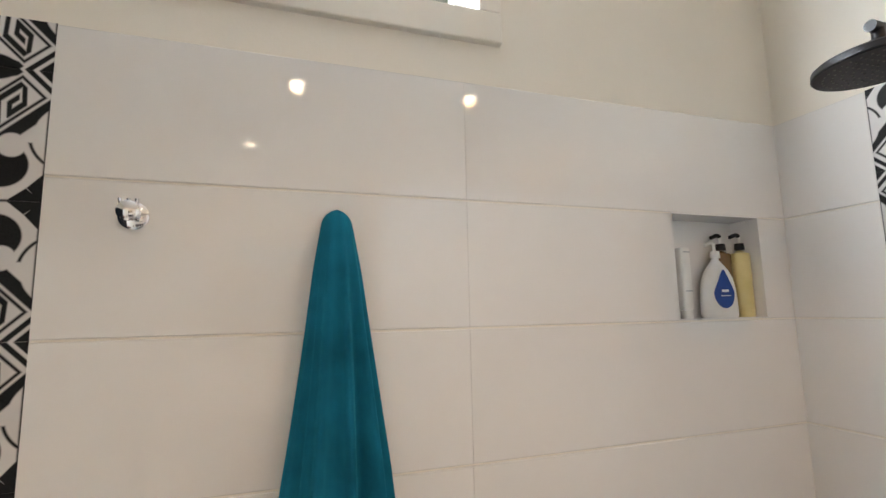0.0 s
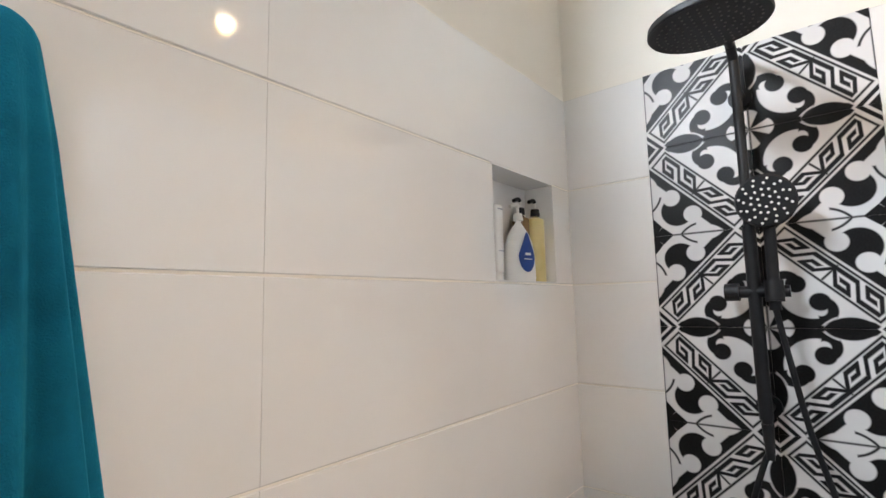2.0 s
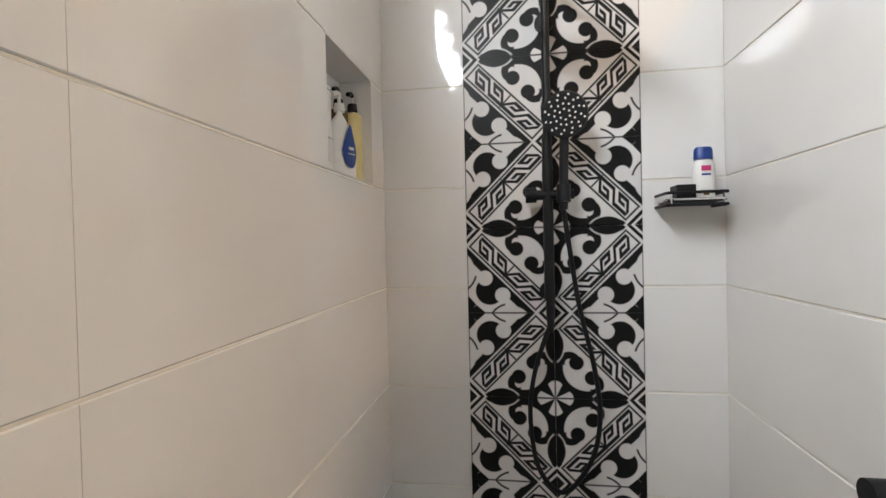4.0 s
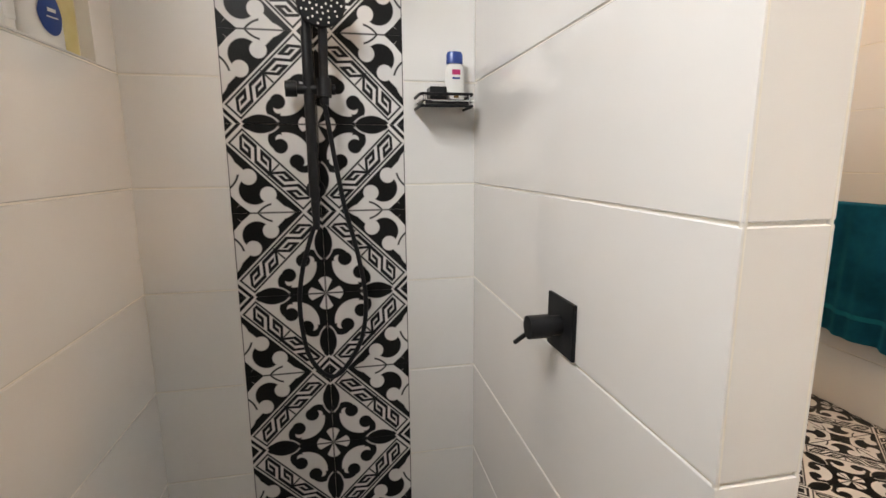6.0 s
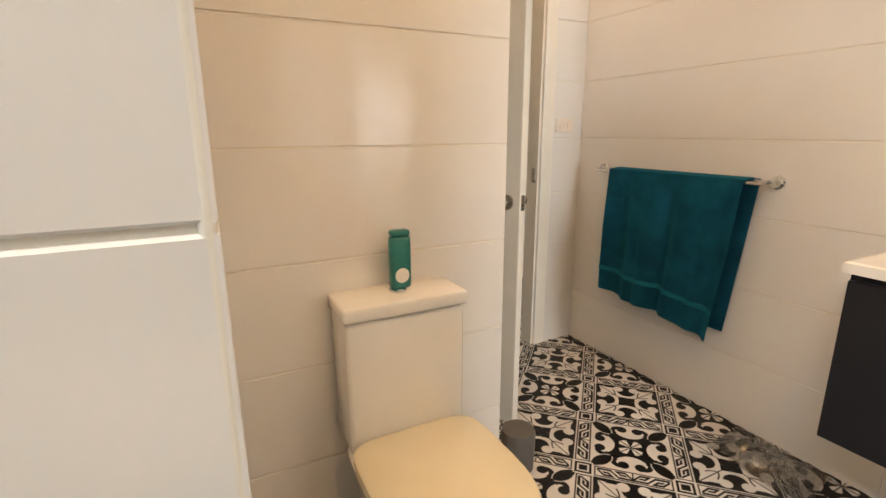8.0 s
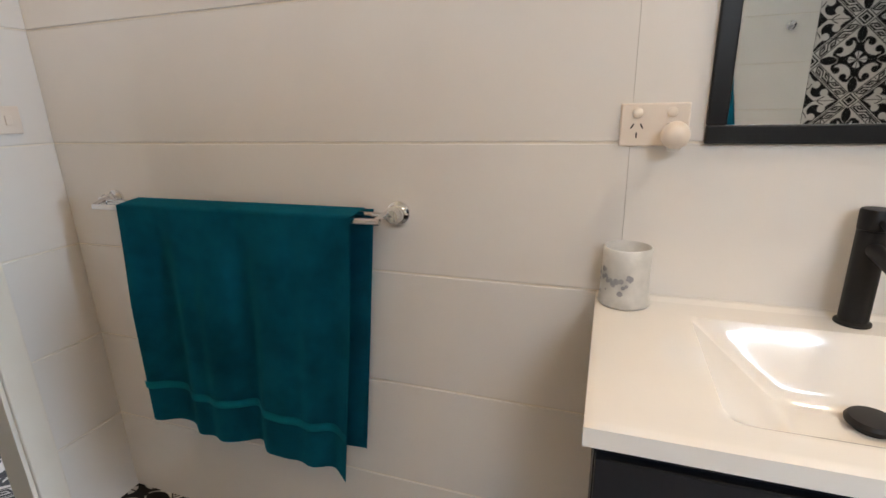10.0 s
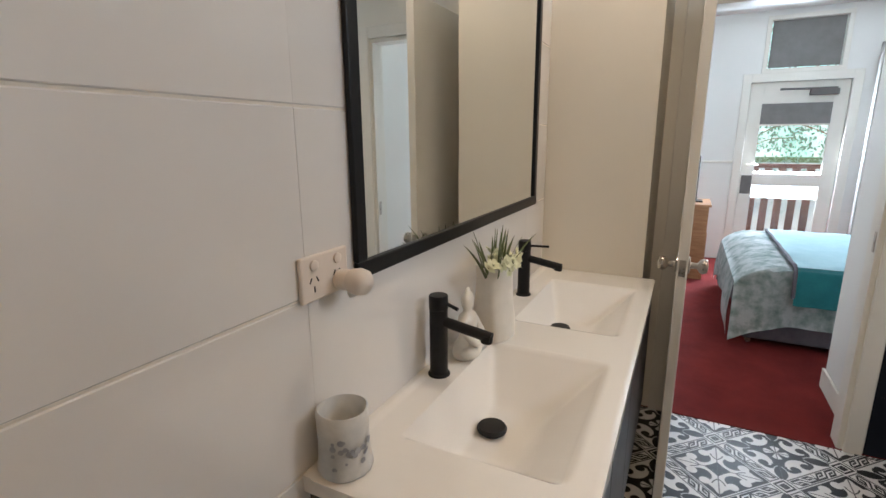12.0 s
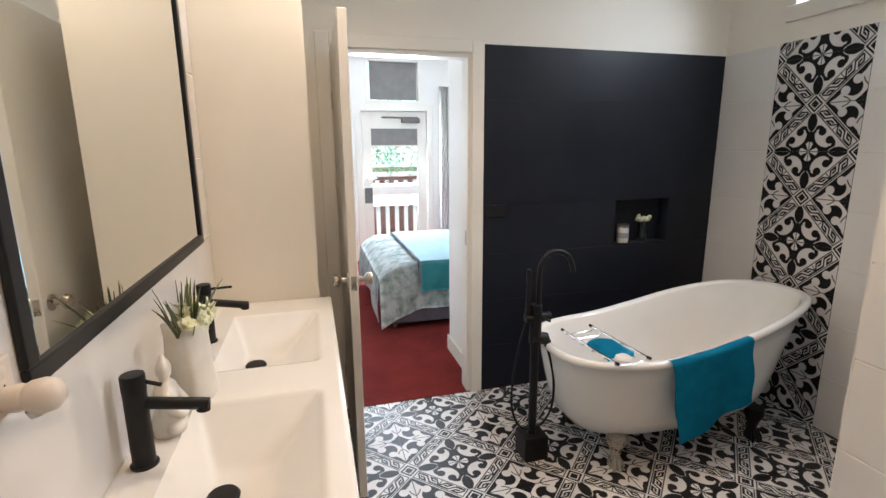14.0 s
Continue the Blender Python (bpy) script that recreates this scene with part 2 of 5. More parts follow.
def ornament():
    """Black ornament printed on a pale matt tile of 250 mm: flower corner, diagonal key band, reversed corner."""
    m, t, b = material("black_and_white_ornament_tile")
    sep = t.nodes.new("ShaderNodeSeparateXYZ")
    link(t, coords(t), sep.inputs[0])
    u, v = (X(t, sep.outputs[k]) * 4.0 + 0.5 for k in (0, 1))
    hi, lo = u.most(v), u.least(v)
    comb = t.nodes.new("ShaderNodeCombineXYZ")
    link(t, hi.socket, comb.inputs[0])
    link(t, lo.socket, comb.inputs[1])
    at = comb.outputs[0]
    p, q = (hi + lo) * 0.70711, (hi - lo) * 0.70711

    def far(cx, cy):
        n = t.nodes.new("ShaderNodeVectorMath")
        n.operation = "DISTANCE"
        link(t, at, n.inputs[0])
        n.inputs[1].default_value = (cx, cy, 0)
        return X(t, n.outputs["Value"])

    def plane(nx, ny, c):
        n = t.nodes.new("ShaderNodeVectorMath")
        n.operation = "DOT_PRODUCT"
        link(t, at, n.inputs[0])
        n.inputs[1].default_value = (nx, ny, 0)
        return X(t, n.outputs["Value"]) - c

    def disc(cx, cy, r):
        return far(cx, cy) - r

    def ring(cx, cy, r, w):
        return (far(cx, cy) - r).absolute() - w

    def bar(a, ca, ha, c, cc, hc):
        return ((a - ca).absolute() - ha).most((c - cc).absolute() - hc)

    # flower corner: pale cross, hooked curls and spear leaves in black on white
    heart = disc(0.36, 0.36, 0.268)
    ink = (hi - 0.43).most(-heart)
    petal = disc(0.112, 0.0, 0.094).least(bar(hi, 0.05, 0.05, lo, 0.0, 0.034)).most(lo - hi * 0.50)
    ink = ink.most(-petal.most(lo.rsub(0.009)))
    ink = ink.least(ring(0.415, 0.165, 0.092, 0.042).most(hi.rsub(0.395)))
    ink = ink.least(disc(0.418, 0.245, 0.083))
    slit = ring(0.620, -0.150, 0.265, 0.007).most(hi - 0.53).most(lo.rsub(0.03))
    ink = ink.most(-slit)
    ink = ink.least(disc(0.620, -0.150, 0.254))
    ink = ink.least((lo + hi * 0.36 - 0.338).most(hi.rsub(0.70)))
    ink = ink.most(p - 0.595)
    # reversed corner: pale scrolls with round ends, pale leaf on the joint, black spade
    pale = p.rsub(0.950).most(-disc(0.738, 0.738, 0.166))
    pale = pale.least(disc(0.790, 0.586, 0.090))
    pale = pale.least(disc(1.175, 0.50, 0.262))
    pale = pale.most(-(disc(1.155, 0.50, 0.262).absolute() - 0.011).most(lo.rsub(0.56)))
    spade = disc(1.0, 0.910, 0.070).least((hi.rsub(1.0) * 1.15 + (lo - 0.90).absolute()) - 0.112)
    spade = spade.least(disc(1.0, 1.0, 0.092))
    pale = pale.most(-spade).most(hi - 0.991)
    ink = ink.least((-pale).most(-(p - 0.858)))
    # slanted key band across the diagonal
    frame_line = ((p - 0.724).absolute() - 0.104).most(q - 0.535).absolute() - 0.011
    ink = ink.least(frame_line)
    pc = p - 0.724
    s = q + pc * 0.9
    side = (q - 0.255).op("SIGN")
    pf = pc * side
    sf = (s - 0.255) * side
    key = bar(sf, 0.0, 0.021, pf, 0.0, 0.083)
    key = key.least(bar(sf, 0.105, 0.125, pf, -0.062, 0.021))
    key = key.least(bar(sf, 0.208, 0.022, pf, 0.0, 0.083))
    key = key.least(bar(sf, 0.146, 0.080, pf, 0.062, 0.021))
    key = key.least(bar(sf, 0.088, 0.022, pf, 0.034, 0.049))
    key = key.least(bar(sf, 0.122, 0.046, pf, 0.002, 0.019))
    ink = ink.least(key.most(q - 0.505))
    ink = ink.least(q.absolute().most(pc.absolute() - 0.085) - 0.010)
    # diamond corners
    dd = hi.rsub(1.0) + lo
    ink = ink.most(dd.rsub(0.205))
    ink = ink.least(dd - 0.088).least((dd - 0.150).absolute() - 0.026)
    mask = (ink * -70.0).op("ADD", 0.5, clamp=True)
    geo = world_coords(t)
    blot = noise_tex(t, geo, 5.0, 5.0)
    fine = noise_tex(t, geo, 240.0, 3.0)
    pale_col = ramp(t, blot, [(0.3, (0.62, 0.60, 0.58)), (0.7, (0.72, 0.70, 0.68))])
    dark_col = ramp(t, fine, [(0.3, (0.006, 0.0055, 0.0055)), (0.7, (0.012, 0.011, 0.011))])
    link(t, mixed(t, mask.socket, pale_col, dark_col), b.inputs["Base Color"])
    rough = X(t, blot) * 0.12 + 0.30
    link(t, rough.socket, b.inputs["Roughness"])
    b.inputs["Specular IOR Level"].default_value = 0.18
    bump(t, b, fine, 0.06)
    return m


ORNAMENT = ornament()

# ---------------------------------------------------------------- mesh helpers


def mesh_of(name, bm, mat, smooth=False, angle=None):
    me = bpy.data.meshes.new(name)
    bmesh.ops.recalc_face_normals(bm, faces=bm.faces)
    bm.to_mesh(me)
    bm.free()
    me.materials.append(mat)
    if smooth:
        me.polygons.foreach_set("use_smooth", [True] * len(me.polygons))
        if angle:
            me.set_sharp_from_angle(angle=radians(angle))
    return me


def part(name, bm, mat, parent=None, label="", smooth=False, angle=40, m=None):
    ob = new(name, mesh_of(name, bm, mat, smooth, angle))
    if parent is not None:
        ob.parent = parent
    if m is not None:
        ob.matrix_basis = m
    return tagged(ob, label)


def thing(name, at, label, category, group="", kind=""):
    ob = new(name)
    ob.empty_display_size = 0.05
    ob.matrix_basis = at if isinstance(at, Matrix) else pose(*at)
    return tagged(ob, label, category, group, kind)


def box(bm, x0, x1, y0, y1, z0, z1, bevel=0.0, seg=2):
    m = Matrix.LocRotScale(((x0 + x1) / 2, (y0 + y1) / 2, (z0 + z1) / 2), None, (abs(x1 - x0), abs(y1 - y0), abs(z1 - z0)))
    made = bmesh.ops.create_cube(bm, size=1, matrix=m)["verts"]
    if bevel:
        edges = list({e for w in made for e in w.link_edges})
        bmesh.ops.bevel(bm, geom=edges, offset=bevel, segments=seg, affect="EDGES", profile=0.5)
    return bm


def B(*a, **k):
    return box(bmesh.new(), *a, **k)


def rod(bm, a, b, r, r2=None, n=20, cap=True):
    a, b = Vector(a), Vector(b)
    m = Matrix.Translation((a + b) / 2) @ (b - a).to_track_quat("Z", "Y").to_matrix().to_4x4()
    bmesh.ops.create_cone(bm, cap_ends=cap, segments=n, radius1=r, radius2=r if r2 is None else r2, depth=(b - a).length, matrix=m)
    return bm


def lathe(bm, profile, n=28, m=None, wob=None):
    """Turns a profile of (radius, height) round the z axis."""
    m = m or Matrix()
    rings = []
    for r, z in profile:
        if r < 1e-5:
            rings.append([bm.verts.new(m @ Vector((0, 0, z)))])
            continue
        row = []
        for k in range(n):
            a = 2 * math.pi * k / n
            rr = r * (wob(a, z) if wob else 1)
            row.append(bm.verts.new(m @ Vector((rr * math.cos(a), rr * math.sin(a), z))))
        rings.append(row)
    for lo, hi in zip(rings, rings[1:]):
        for k in range(n):
            k2 = (k + 1) % n
            if len(lo) == 1 and len(hi) == 1:
                continue
            if len(lo) == 1:
                bm.faces.new((lo[0], hi[k2], hi[k]))
            elif len(hi) == 1:
                bm.faces.new((lo[k], lo[k2], hi[0]))
            else:
                bm.faces.new((lo[k], lo[k2], hi[k2], hi[k]))
    return bm


def tube(bm, pts, r, n=10, closed=False):
    """A round tube along points."""
    pts = [Vector(q) for q in pts]
    rows, side = [], None
    for k, c in enumerate(pts):
        d = (pts[min(k + 1, len(pts) - 1)] - pts[max(k - 1, 0)]).normalized()
        if side is None:
            side = d.orthogonal().normalized()
        side = (side - d * side.dot(d)).normalized()
        up = d.cross(side)
        rows.append([bm.verts.new(c + r * (math.cos(2 * math.pi * j / n) * side + math.sin(2 * math.pi * j / n) * up)) for j in range(n)])
    for a, b in zip(rows, rows[1:]):
        for j in range(n):
            bm.faces.new((a[j], a[(j + 1) % n], b[(j + 1) % n], b[j]))
    bm.faces.new(rows[0][::-1])
    bm.faces.new(rows[-1])
    return bm


def smooth_path(keys, n=10):
    """Points of a Catmull-Rom curve through the keys."""
    keys = [Vector(k) for k in keys]
    ks = [2 * keys[0] - keys[1]] + keys + [2 * keys[-1] - keys[-2]]
    out = []
    for a, b, c, d in zip(ks, ks[1:], ks[2:], ks[3:]):
        for j in range(n):
            s = j / n
            out.append(0.5 * (2 * b + (c - a) * s + (2 * a - 5 * b + 4 * c - d) * s * s + (3 * b - a - 3 * c + d) * s ** 3))
    return out + [keys[-1]]


def sheet(bm, f, nu, nv, thick=0.0):
    """A grid of f(s, t), s and t from 0 to 1, with a thickness along its normal."""
    g = [[bm.verts.new(f(i / nu, j / nv)) for j in range(nv + 1)] for i in range(nu + 1)]
    faces = [bm.faces.new((g[i][j], g[i + 1][j], g[i + 1][j + 1], g[i][j + 1])) for i in range(nu) for j in range(nv)]
    if thick:
        bmesh.ops.solidify(bm, geom=faces, thickness=thick)
    return bm


# ---------------------------------------------------------------- structure
def setting(name, bm, mat, label, category):
    return tagged(part(name, bm, mat), label, category, kind="structure")


def wall_boxes(pieces):
    bm = bmesh.new()
    for q in pieces:
        box(bm, *q)
    return bm


XE, YD, XB2, XV = -2.757, -3.035, 0.867, -2.135   # black wall, vanity wall, alcove wall, end of the vanity
T = 0.003                                         # tile thickness
YL0, YL1 = -1.73, -2.50                           # bedroom door opening
G = T                                             # walls stand a tile's thickness behind the tiles' faces

floor = setting("floor", B(-2.80, 2.30, -3.40, 0.12, -0.12, -T), GROUT, "grey grouted bathroom floor under ornament tiles", "floor")
# window wall
WX0, WX1, WZ0, WZ1 = -2.30, -1.003, 2.29, 2.64
wall_a = setting("wall_north", wall_boxes([(-2.90, 0.12, G, 0.16, 0, 1.505), (-2.90, -0.436, G, 0.16, 1.505, 1.802), (-0.108, 0.12, G, 0.16, 1.505, 1.802),
                                         (-0.436, -0.108, 0.098, 0.16, 1.505, 1.802), (-2.90, 0.12, G, 0.16, 1.802, WZ0),
                                         (-2.90, WX0, G, 0.16, WZ0, WZ1), (WX1, 0.12, G, 0.16, WZ0, WZ1), (-2.90, 0.12, G, 0.16, WZ1, CEIL)]),
                 PAINT, "cream painted wall with white tiles up to door height", "wall")
wall_b = setting("wall_east", wall_boxes([(G, 0.12, -1.94, G, 0, CEIL), (0.12, XB2 + 0.10, -1.94, -1.84, 0, CEIL)]), PAINT, "cream painted wall behind shower and toilet", "wall")
nib = setting("wall_shower_nib", wall_boxes([(-1.046 + T, G, -1.083 + T, -0.967 - T, 0, 2.092)]), PAINT, "white tiled partition wall beside the shower", "wall")
wall_b2 = setting("wall_alcove", wall_boxes([(XB2 + G, XB2 + 0.10, -3.40, -2.76, 0, CEIL), (XB2 + G, XB2 + 0.10, -2.76, -1.94, 2.06, CEIL)]), PAINT, "cream painted wall with an open doorway", "wall")
wall_d = setting("wall_south", wall_boxes([(XE - 0.12, XB2 + 0.10, YD - 0.12, YD - G, 0, CEIL)]), PAINT, "cream painted wall with white tiles behind the vanity", "wall")
wall_v = setting("wall_return", wall_boxes([(XE, XV - 0.002, YD - G, -2.625, 0, CEIL)]), PAINT, "cream painted return wall at the end of the vanity", "wall")
wall_e = setting("wall_west", wall_boxes([(XE - 0.11, XE - G, YL0, -0.745, 0, CEIL), (XE - 0.11, XE - G, -0.335, G, 0, CEIL), (XE - 0.11, XE - G, -0.745, -0.335, 0, 0.905),
                                        (XE - 0.11, XE - G, -0.745, -0.335, 1.202, CEIL), (XE - 0.11, XE - 0.095, -0.745, -0.335, 0.905, 1.202),
                                        (XE - 0.11, XE - G, YL1, YL0, 2.045, CEIL), (XE - 0.11, XE - G, YD, YL1, 0, CEIL)]), PAINT, "cream painted wall with a black tiled panel", "wall")
ceiling = setting("ceiling", B(-7.2, 2.30, -4.6, 2.2, CEIL, CEIL + 0.1), CEIL_PAINT, "flat white painted ceiling", "ceiling")


# tiles: a plate with a chamfered face, local x and y across it, its face at z = 0
_plates = {}


def plate(name, x0, x1, y0, y1, mat, thick=T, ch=0.0018, cx=0.0003):
    key = (name, mat.name, round(x0, 4), round(x1, 4), round(y0, 4), round(y1, 4))
    if key not in _plates:
        bm = bmesh.new()
        out = [(x0, y0), (x1, y0), (x1, y1), (x0, y1)]
        inn = [(x0 + cx, y0 + ch), (x1 - cx, y0 + ch), (x1 - cx, y1 - ch), (x0 + cx, y1 - ch)]
        lows = [bm.verts.new((x, y, -thick)) for x, y in out]
        mids = [bm.verts.new((x, y, -ch)) for x, y in out]
        tops = [bm.verts.new((x, y, 0)) for x, y in inn]
        bm.faces.new(tops)
        for k in range(4):
            j = (k + 1) % 4
            bm.faces.new((mids[k], mids[j], tops[j], tops[k]))
            bm.faces.new((lows[k], lows[j], mids[j], mids[k]))
        _plates[key] = mesh_of(name, bm, mat)
    return _plates[key]


def wall_frame(origin, along, normal):
    a, n = Vector(along), Vector(normal)
    m = Matrix((a, (0, 0, 1), n)).transposed().to_4x4()
    m.translation = origin
    return m


JOINT = 0.0021
tile_rng = random.Random(4)


def lay(parent, fr, rects, mat, name="tile"):
    gap, ch = (0.0008, 0.0006) if mat is BLACK_TILE else (JOINT, 0.0018)
    for x0, x1, z0, z1 in rects:
        w, h = x1 - x0 - 0.0003, z1 - z0 - 2 * gap
        ob = new(name, plate(name, -w / 2, w / 2, -h / 2, h / 2, mat, ch=ch))
        ob.parent = parent
        lean = pose(0, 0, tile_rng.uniform(-0.0003, 0.0002), tile_rng.uniform(-0.04, 0.04), tile_rng.uniform(-0.03, 0.03), 0)
        ob.matrix_basis = fr @ Matrix.Translation(((x0 + x1) / 2, (z0 + z1) / 2, 0)) @ lean


def rows(cuts, z0=0.0, z1=2.1, h=0.3):
    out, z = [], z0
    while z < z1 - 1e-6:
        for a, b in zip(cuts, cuts[1:]):
            out.append((a, b, z, min(z + h, z1)))
        z += h
    return out


def ornament_tile(parent, fr, k, m, x0, x1, y0, y1):
    """The tile between lattice points (k, m) and (k+1, m+1), cut to a rectangle of the surface; flowers stand at even points."""
    cx, cy = (k + 0.5) * 0.25, (m + 0.5) * 0.25
    a0, a1, b0, b1 = max(x0, cx - 0.125) - cx, min(x1, cx + 0.125) - cx, max(y0, cy - 0.125) - cy, min(y1, cy + 0.125) - cy
    if a1 - a0 < 0.012 or b1 - b0 < 0.012:
        return
    a0, a1, b0, b1 = a0 + 0.0002, a1 - 0.0002, b0 + 0.0002, b1 - 0.0002
    turn = {(0, 0): 0, (1, 0): 90, (1, 1): 180, (0, 1): 270}[(k % 2, m % 2)]
    for _ in range(turn // 90):
        a0, a1, b0, b1 = b0, b1, -a1, -a0
    ob = new("ornament_tile", plate("ornament_tile", a0, a1, b0, b1, ORNAMENT, ch=0.0005))
    ob.parent = parent
    ob.matrix_basis = fr @ pose(cx, cy, tile_rng.uniform(-0.0003, 0.0002), 0, 0, turn)


# ---------------------------------------------------------------- doors and windows of the setting
def architrave(name, frame_m, w, h, parent, mat=GLOSS_PAINT, tw=0.075, d=0.018):
    """Two legs and a head round an opening from x 0 to w, z 0 to h, on the face y = 0 looking to -y."""
    for nm, q in (("architrave_leg", (-tw, -0.004, -d, 0, 0, h + tw)), ("architrave_leg", (w + 0.004, w + tw, -d, 0, 0, h + tw)), ("architrave_head", (-0.003, w + 0.003, -d, 0, h + 0.004, h + tw))):
        part(nm, B(*q, bevel=0.005), mat, parent, m=frame_m)


def knob(parent, at, side):
    """A round door knob on a rose; side is +1 or -1 along local y."""
    k = part("door_knob", lathe(bmesh.new(), [(0, 0), (0.030, 0), (0.030, 0.006), (0.012, 0.009), (0.011, 0.030), (0.024, 0.038), (0.028, 0.050), (0.024, 0.062), (0, 0.066)], 20), BRUSHED, parent, "brushed nickel round knob", smooth=True)
    k.matrix_basis = Matrix.Translation(at) @ pose(0, 0, 0, -90 * side, 0, 0)


def leaf(name, m, width, height, label, knob_z=1.0):
    d = thing(name, m, label, "door", kind="structure")
    part("door_leaf", B(0, width, -0.0175, 0.0175, 0.012, height, bevel=0.003), GLOSS_PAINT, d)
    knob(d, (width - 0.06, 0.0175, knob_z), 1)
    knob(d, (width - 0.06, -0.0175, knob_z), -1)
    part("latch_plate", B(width - 0.001, width + 0.002, -0.011, 0.011, knob_z - 0.03, knob_z + 0.03, bevel=0.001), BRUSHED, d)
    for z in (0.25, height - 0.25):
        part("hinge", rod(bmesh.new(), (0, -0.022, z - 0.045), (0, -0.022, z + 0.045), 0.006, n=10), BRUSHED, d)
    return d


# bedroom doorway
w1 = thing("door_frame_west", (0, 0, 0), "cream painted timber door frame to the bedroom", "door frame", kind="structure")
for nm, q in (("jamb", (XE - 0.112, XE - 0.004, YL0 - 0.018, YL0, 0, 2.045)), ("jamb", (XE - 0.112, XE - 0.004, YL1, YL1 + 0.018, 0, 2.045)), ("head", (XE - 0.112, XE - 0.004, YL1 + 0.018, YL0 - 0.018, 2.025, 2.045))):
    part(nm, B(*q, bevel=0.002), GLOSS_PAINT, w1)
architrave("architrave", wall_frame((XE - 0.006, YL1, 0), (0, 1, 0), (1, 0, 0)) @ Matrix(((1, 0, 0, 0), (0, 0, 1, 0), (0, -1, 0, 0), (0, 0, 0, 1))), YL0 - YL1, 2.045, w1)
part("strike_plate", B(XE - 0.045, XE - 0.02, YL0 - 0.0205, YL0 - 0.018, 0.955, 1.045, bevel=0.001), BRUSHED, w1)
leaf("door_1", pose(XE - 0.002, YL1 + 0.020, 0, 0, 0, -0.6), 0.80, 2.03, "cream painted flush door standing open beside the vanity")
# laundry doorway in the alcove
w2 = thing("door_frame_alcove", (0, 0, 0), "cream painted timber door frame to the laundry", "door frame", kind="structure")
for nm, q in (("jamb", (XB2 + 0.004, XB2 + 0.10, -2.76, -2.742, 0, 2.06)), ("jamb", (XB2 + 0.004, XB2 + 0.10, -1.958, -1.94, 0, 2.06)), ("head", (XB2 + 0.004, XB2 + 0.10, -2.742, -1.958, 2.04, 2.06))):
    part(nm, B(*q, bevel=0.002), GLOSS_PAINT, w2)
part("architrave_leg", B(XB2 - 0.012, XB2 + 0.006, -2.825, -2.752, 0, 2.12, bevel=0.005), GLOSS_PAINT, w2)
part("architrave_head", B(XB2 - 0.012, XB2 + 0.006, -2.750, -1.945, 2.05, 2.12, bevel=0.005), GLOSS_PAINT, w2)
part("strike_plate", B(XB2 + 0.02, XB2 + 0.05, -2.742, -2.739, 0.96, 1.04, bevel=0.001), BRUSHED, w2)
leaf("door_2", pose(XB2 - 0.004, -1.985, 0, 0, 0, 197), 0.66, 2.03, "cream painted flush door standing open beside the toilet", 0.97)

# high window over shower and bath
win = thing("window_1", (0, 0, 0), "high white framed window above the tiles", "window", kind="structure")
for nm, q in (("architrave_bottom", (WX0 - 0.055, WX1 + 0.062, -0.016, 0.012, WZ0 - 0.083, WZ0)), ("architrave_top", (WX0 - 0.055, WX1 + 0.062, -0.016, 0.012, WZ1, WZ1 + 0.08)),
              ("architrave_side", (WX0 - 0.055, WX0, -0.015, 0.012, WZ0, WZ1)), ("architrave_side", (WX1, WX1 + 0.062, -0.015, 0.012, WZ0, WZ1))):
    part(nm, B(*q, bevel=0.004), GLOSS_PAINT, win)
for nm, q in (("window_frame", (WX0, WX1, 0.07, 0.12, WZ0, WZ0 + 0.035)), ("window_frame", (WX0, WX1, 0.07, 0.12, WZ1 - 0.035, WZ1)), ("window_frame", (WX0, WX0 + 0.035, 0.07, 0.12, WZ0 + 0.035, WZ1 - 0.035)),
              ("window_frame", (WX1 - 0.035, WX1, 0.07, 0.12, WZ0 + 0.035, WZ1 - 0.035)), ("mullion", (-1.68, -1.63, 0.072, 0.118, WZ0 + 0.035, WZ1 - 0.035))):
    part(nm, B(*q, bevel=0.003), PLASTIC, win)
for x0, x1 in ((WX0 + 0.03, -1.678), (-1.632, WX1 - 0.03)):
    g = part("pane", B(x0, x1, 0.093, 0.097, WZ0 + 0.03, WZ1 - 0.03), GLASS, win)
    g.visible_shadow = False
for x0, x1 in ((WX0 + 0.035, -1.68), (-1.63, WX1 - 0.035)):
    part("seal", B(x0, x1, 0.088, 0.093, WZ0 + 0.035, WZ0 + 0.041), RUBBER, win)

# ---------------------------------------------------------------- the shower
def niche_lining(name, q, mat, parent, open_axis):
    x0, x1, y0, y1, z0, z1 = q
    t = 0.004
    bm = bmesh.new()
    if open_axis == "y":
        for p in ((x0, x1, y1 - t, y1, z0, z1), (x0, x0 + t, y0, y1 - t, z0, z1), (x1 - t, x1, y0, y1 - t, z0, z1), (x0 + t, x1 - t, y0, y1 - t, z0, z0 + t), (x0 + t, x1 - t, y0, y1 - t, z1 - t, z1)):
            box(bm, *p)
    else:
        for p in ((x0, x0 + t, y0, y1, z0, z1), (x0 + t, x1, y0, y0 + t, z0, z1), (x0 + t, x1, y1 - t, y1, z0, z1), (x0 + t, x1, y0 + t, y1 - t, z0, z0 + t), (x0 + t, x1, y0 + t, y1 - t, z1 - t, z1)):
            box(bm, *p)
    return part(name, bm, mat, parent)


niche_lining("niche_lining", (-0.436, -0.108, 0.0005, 0.0978, 1.503, 1.802), WHITE_TILE, wall_a, "y")
niche_lining("niche_lining", (XE - 0.0948, XE - 0.0005, -0.745, -0.335, 0.904, 1.202), BLACK_TILE, wall_e, "x")


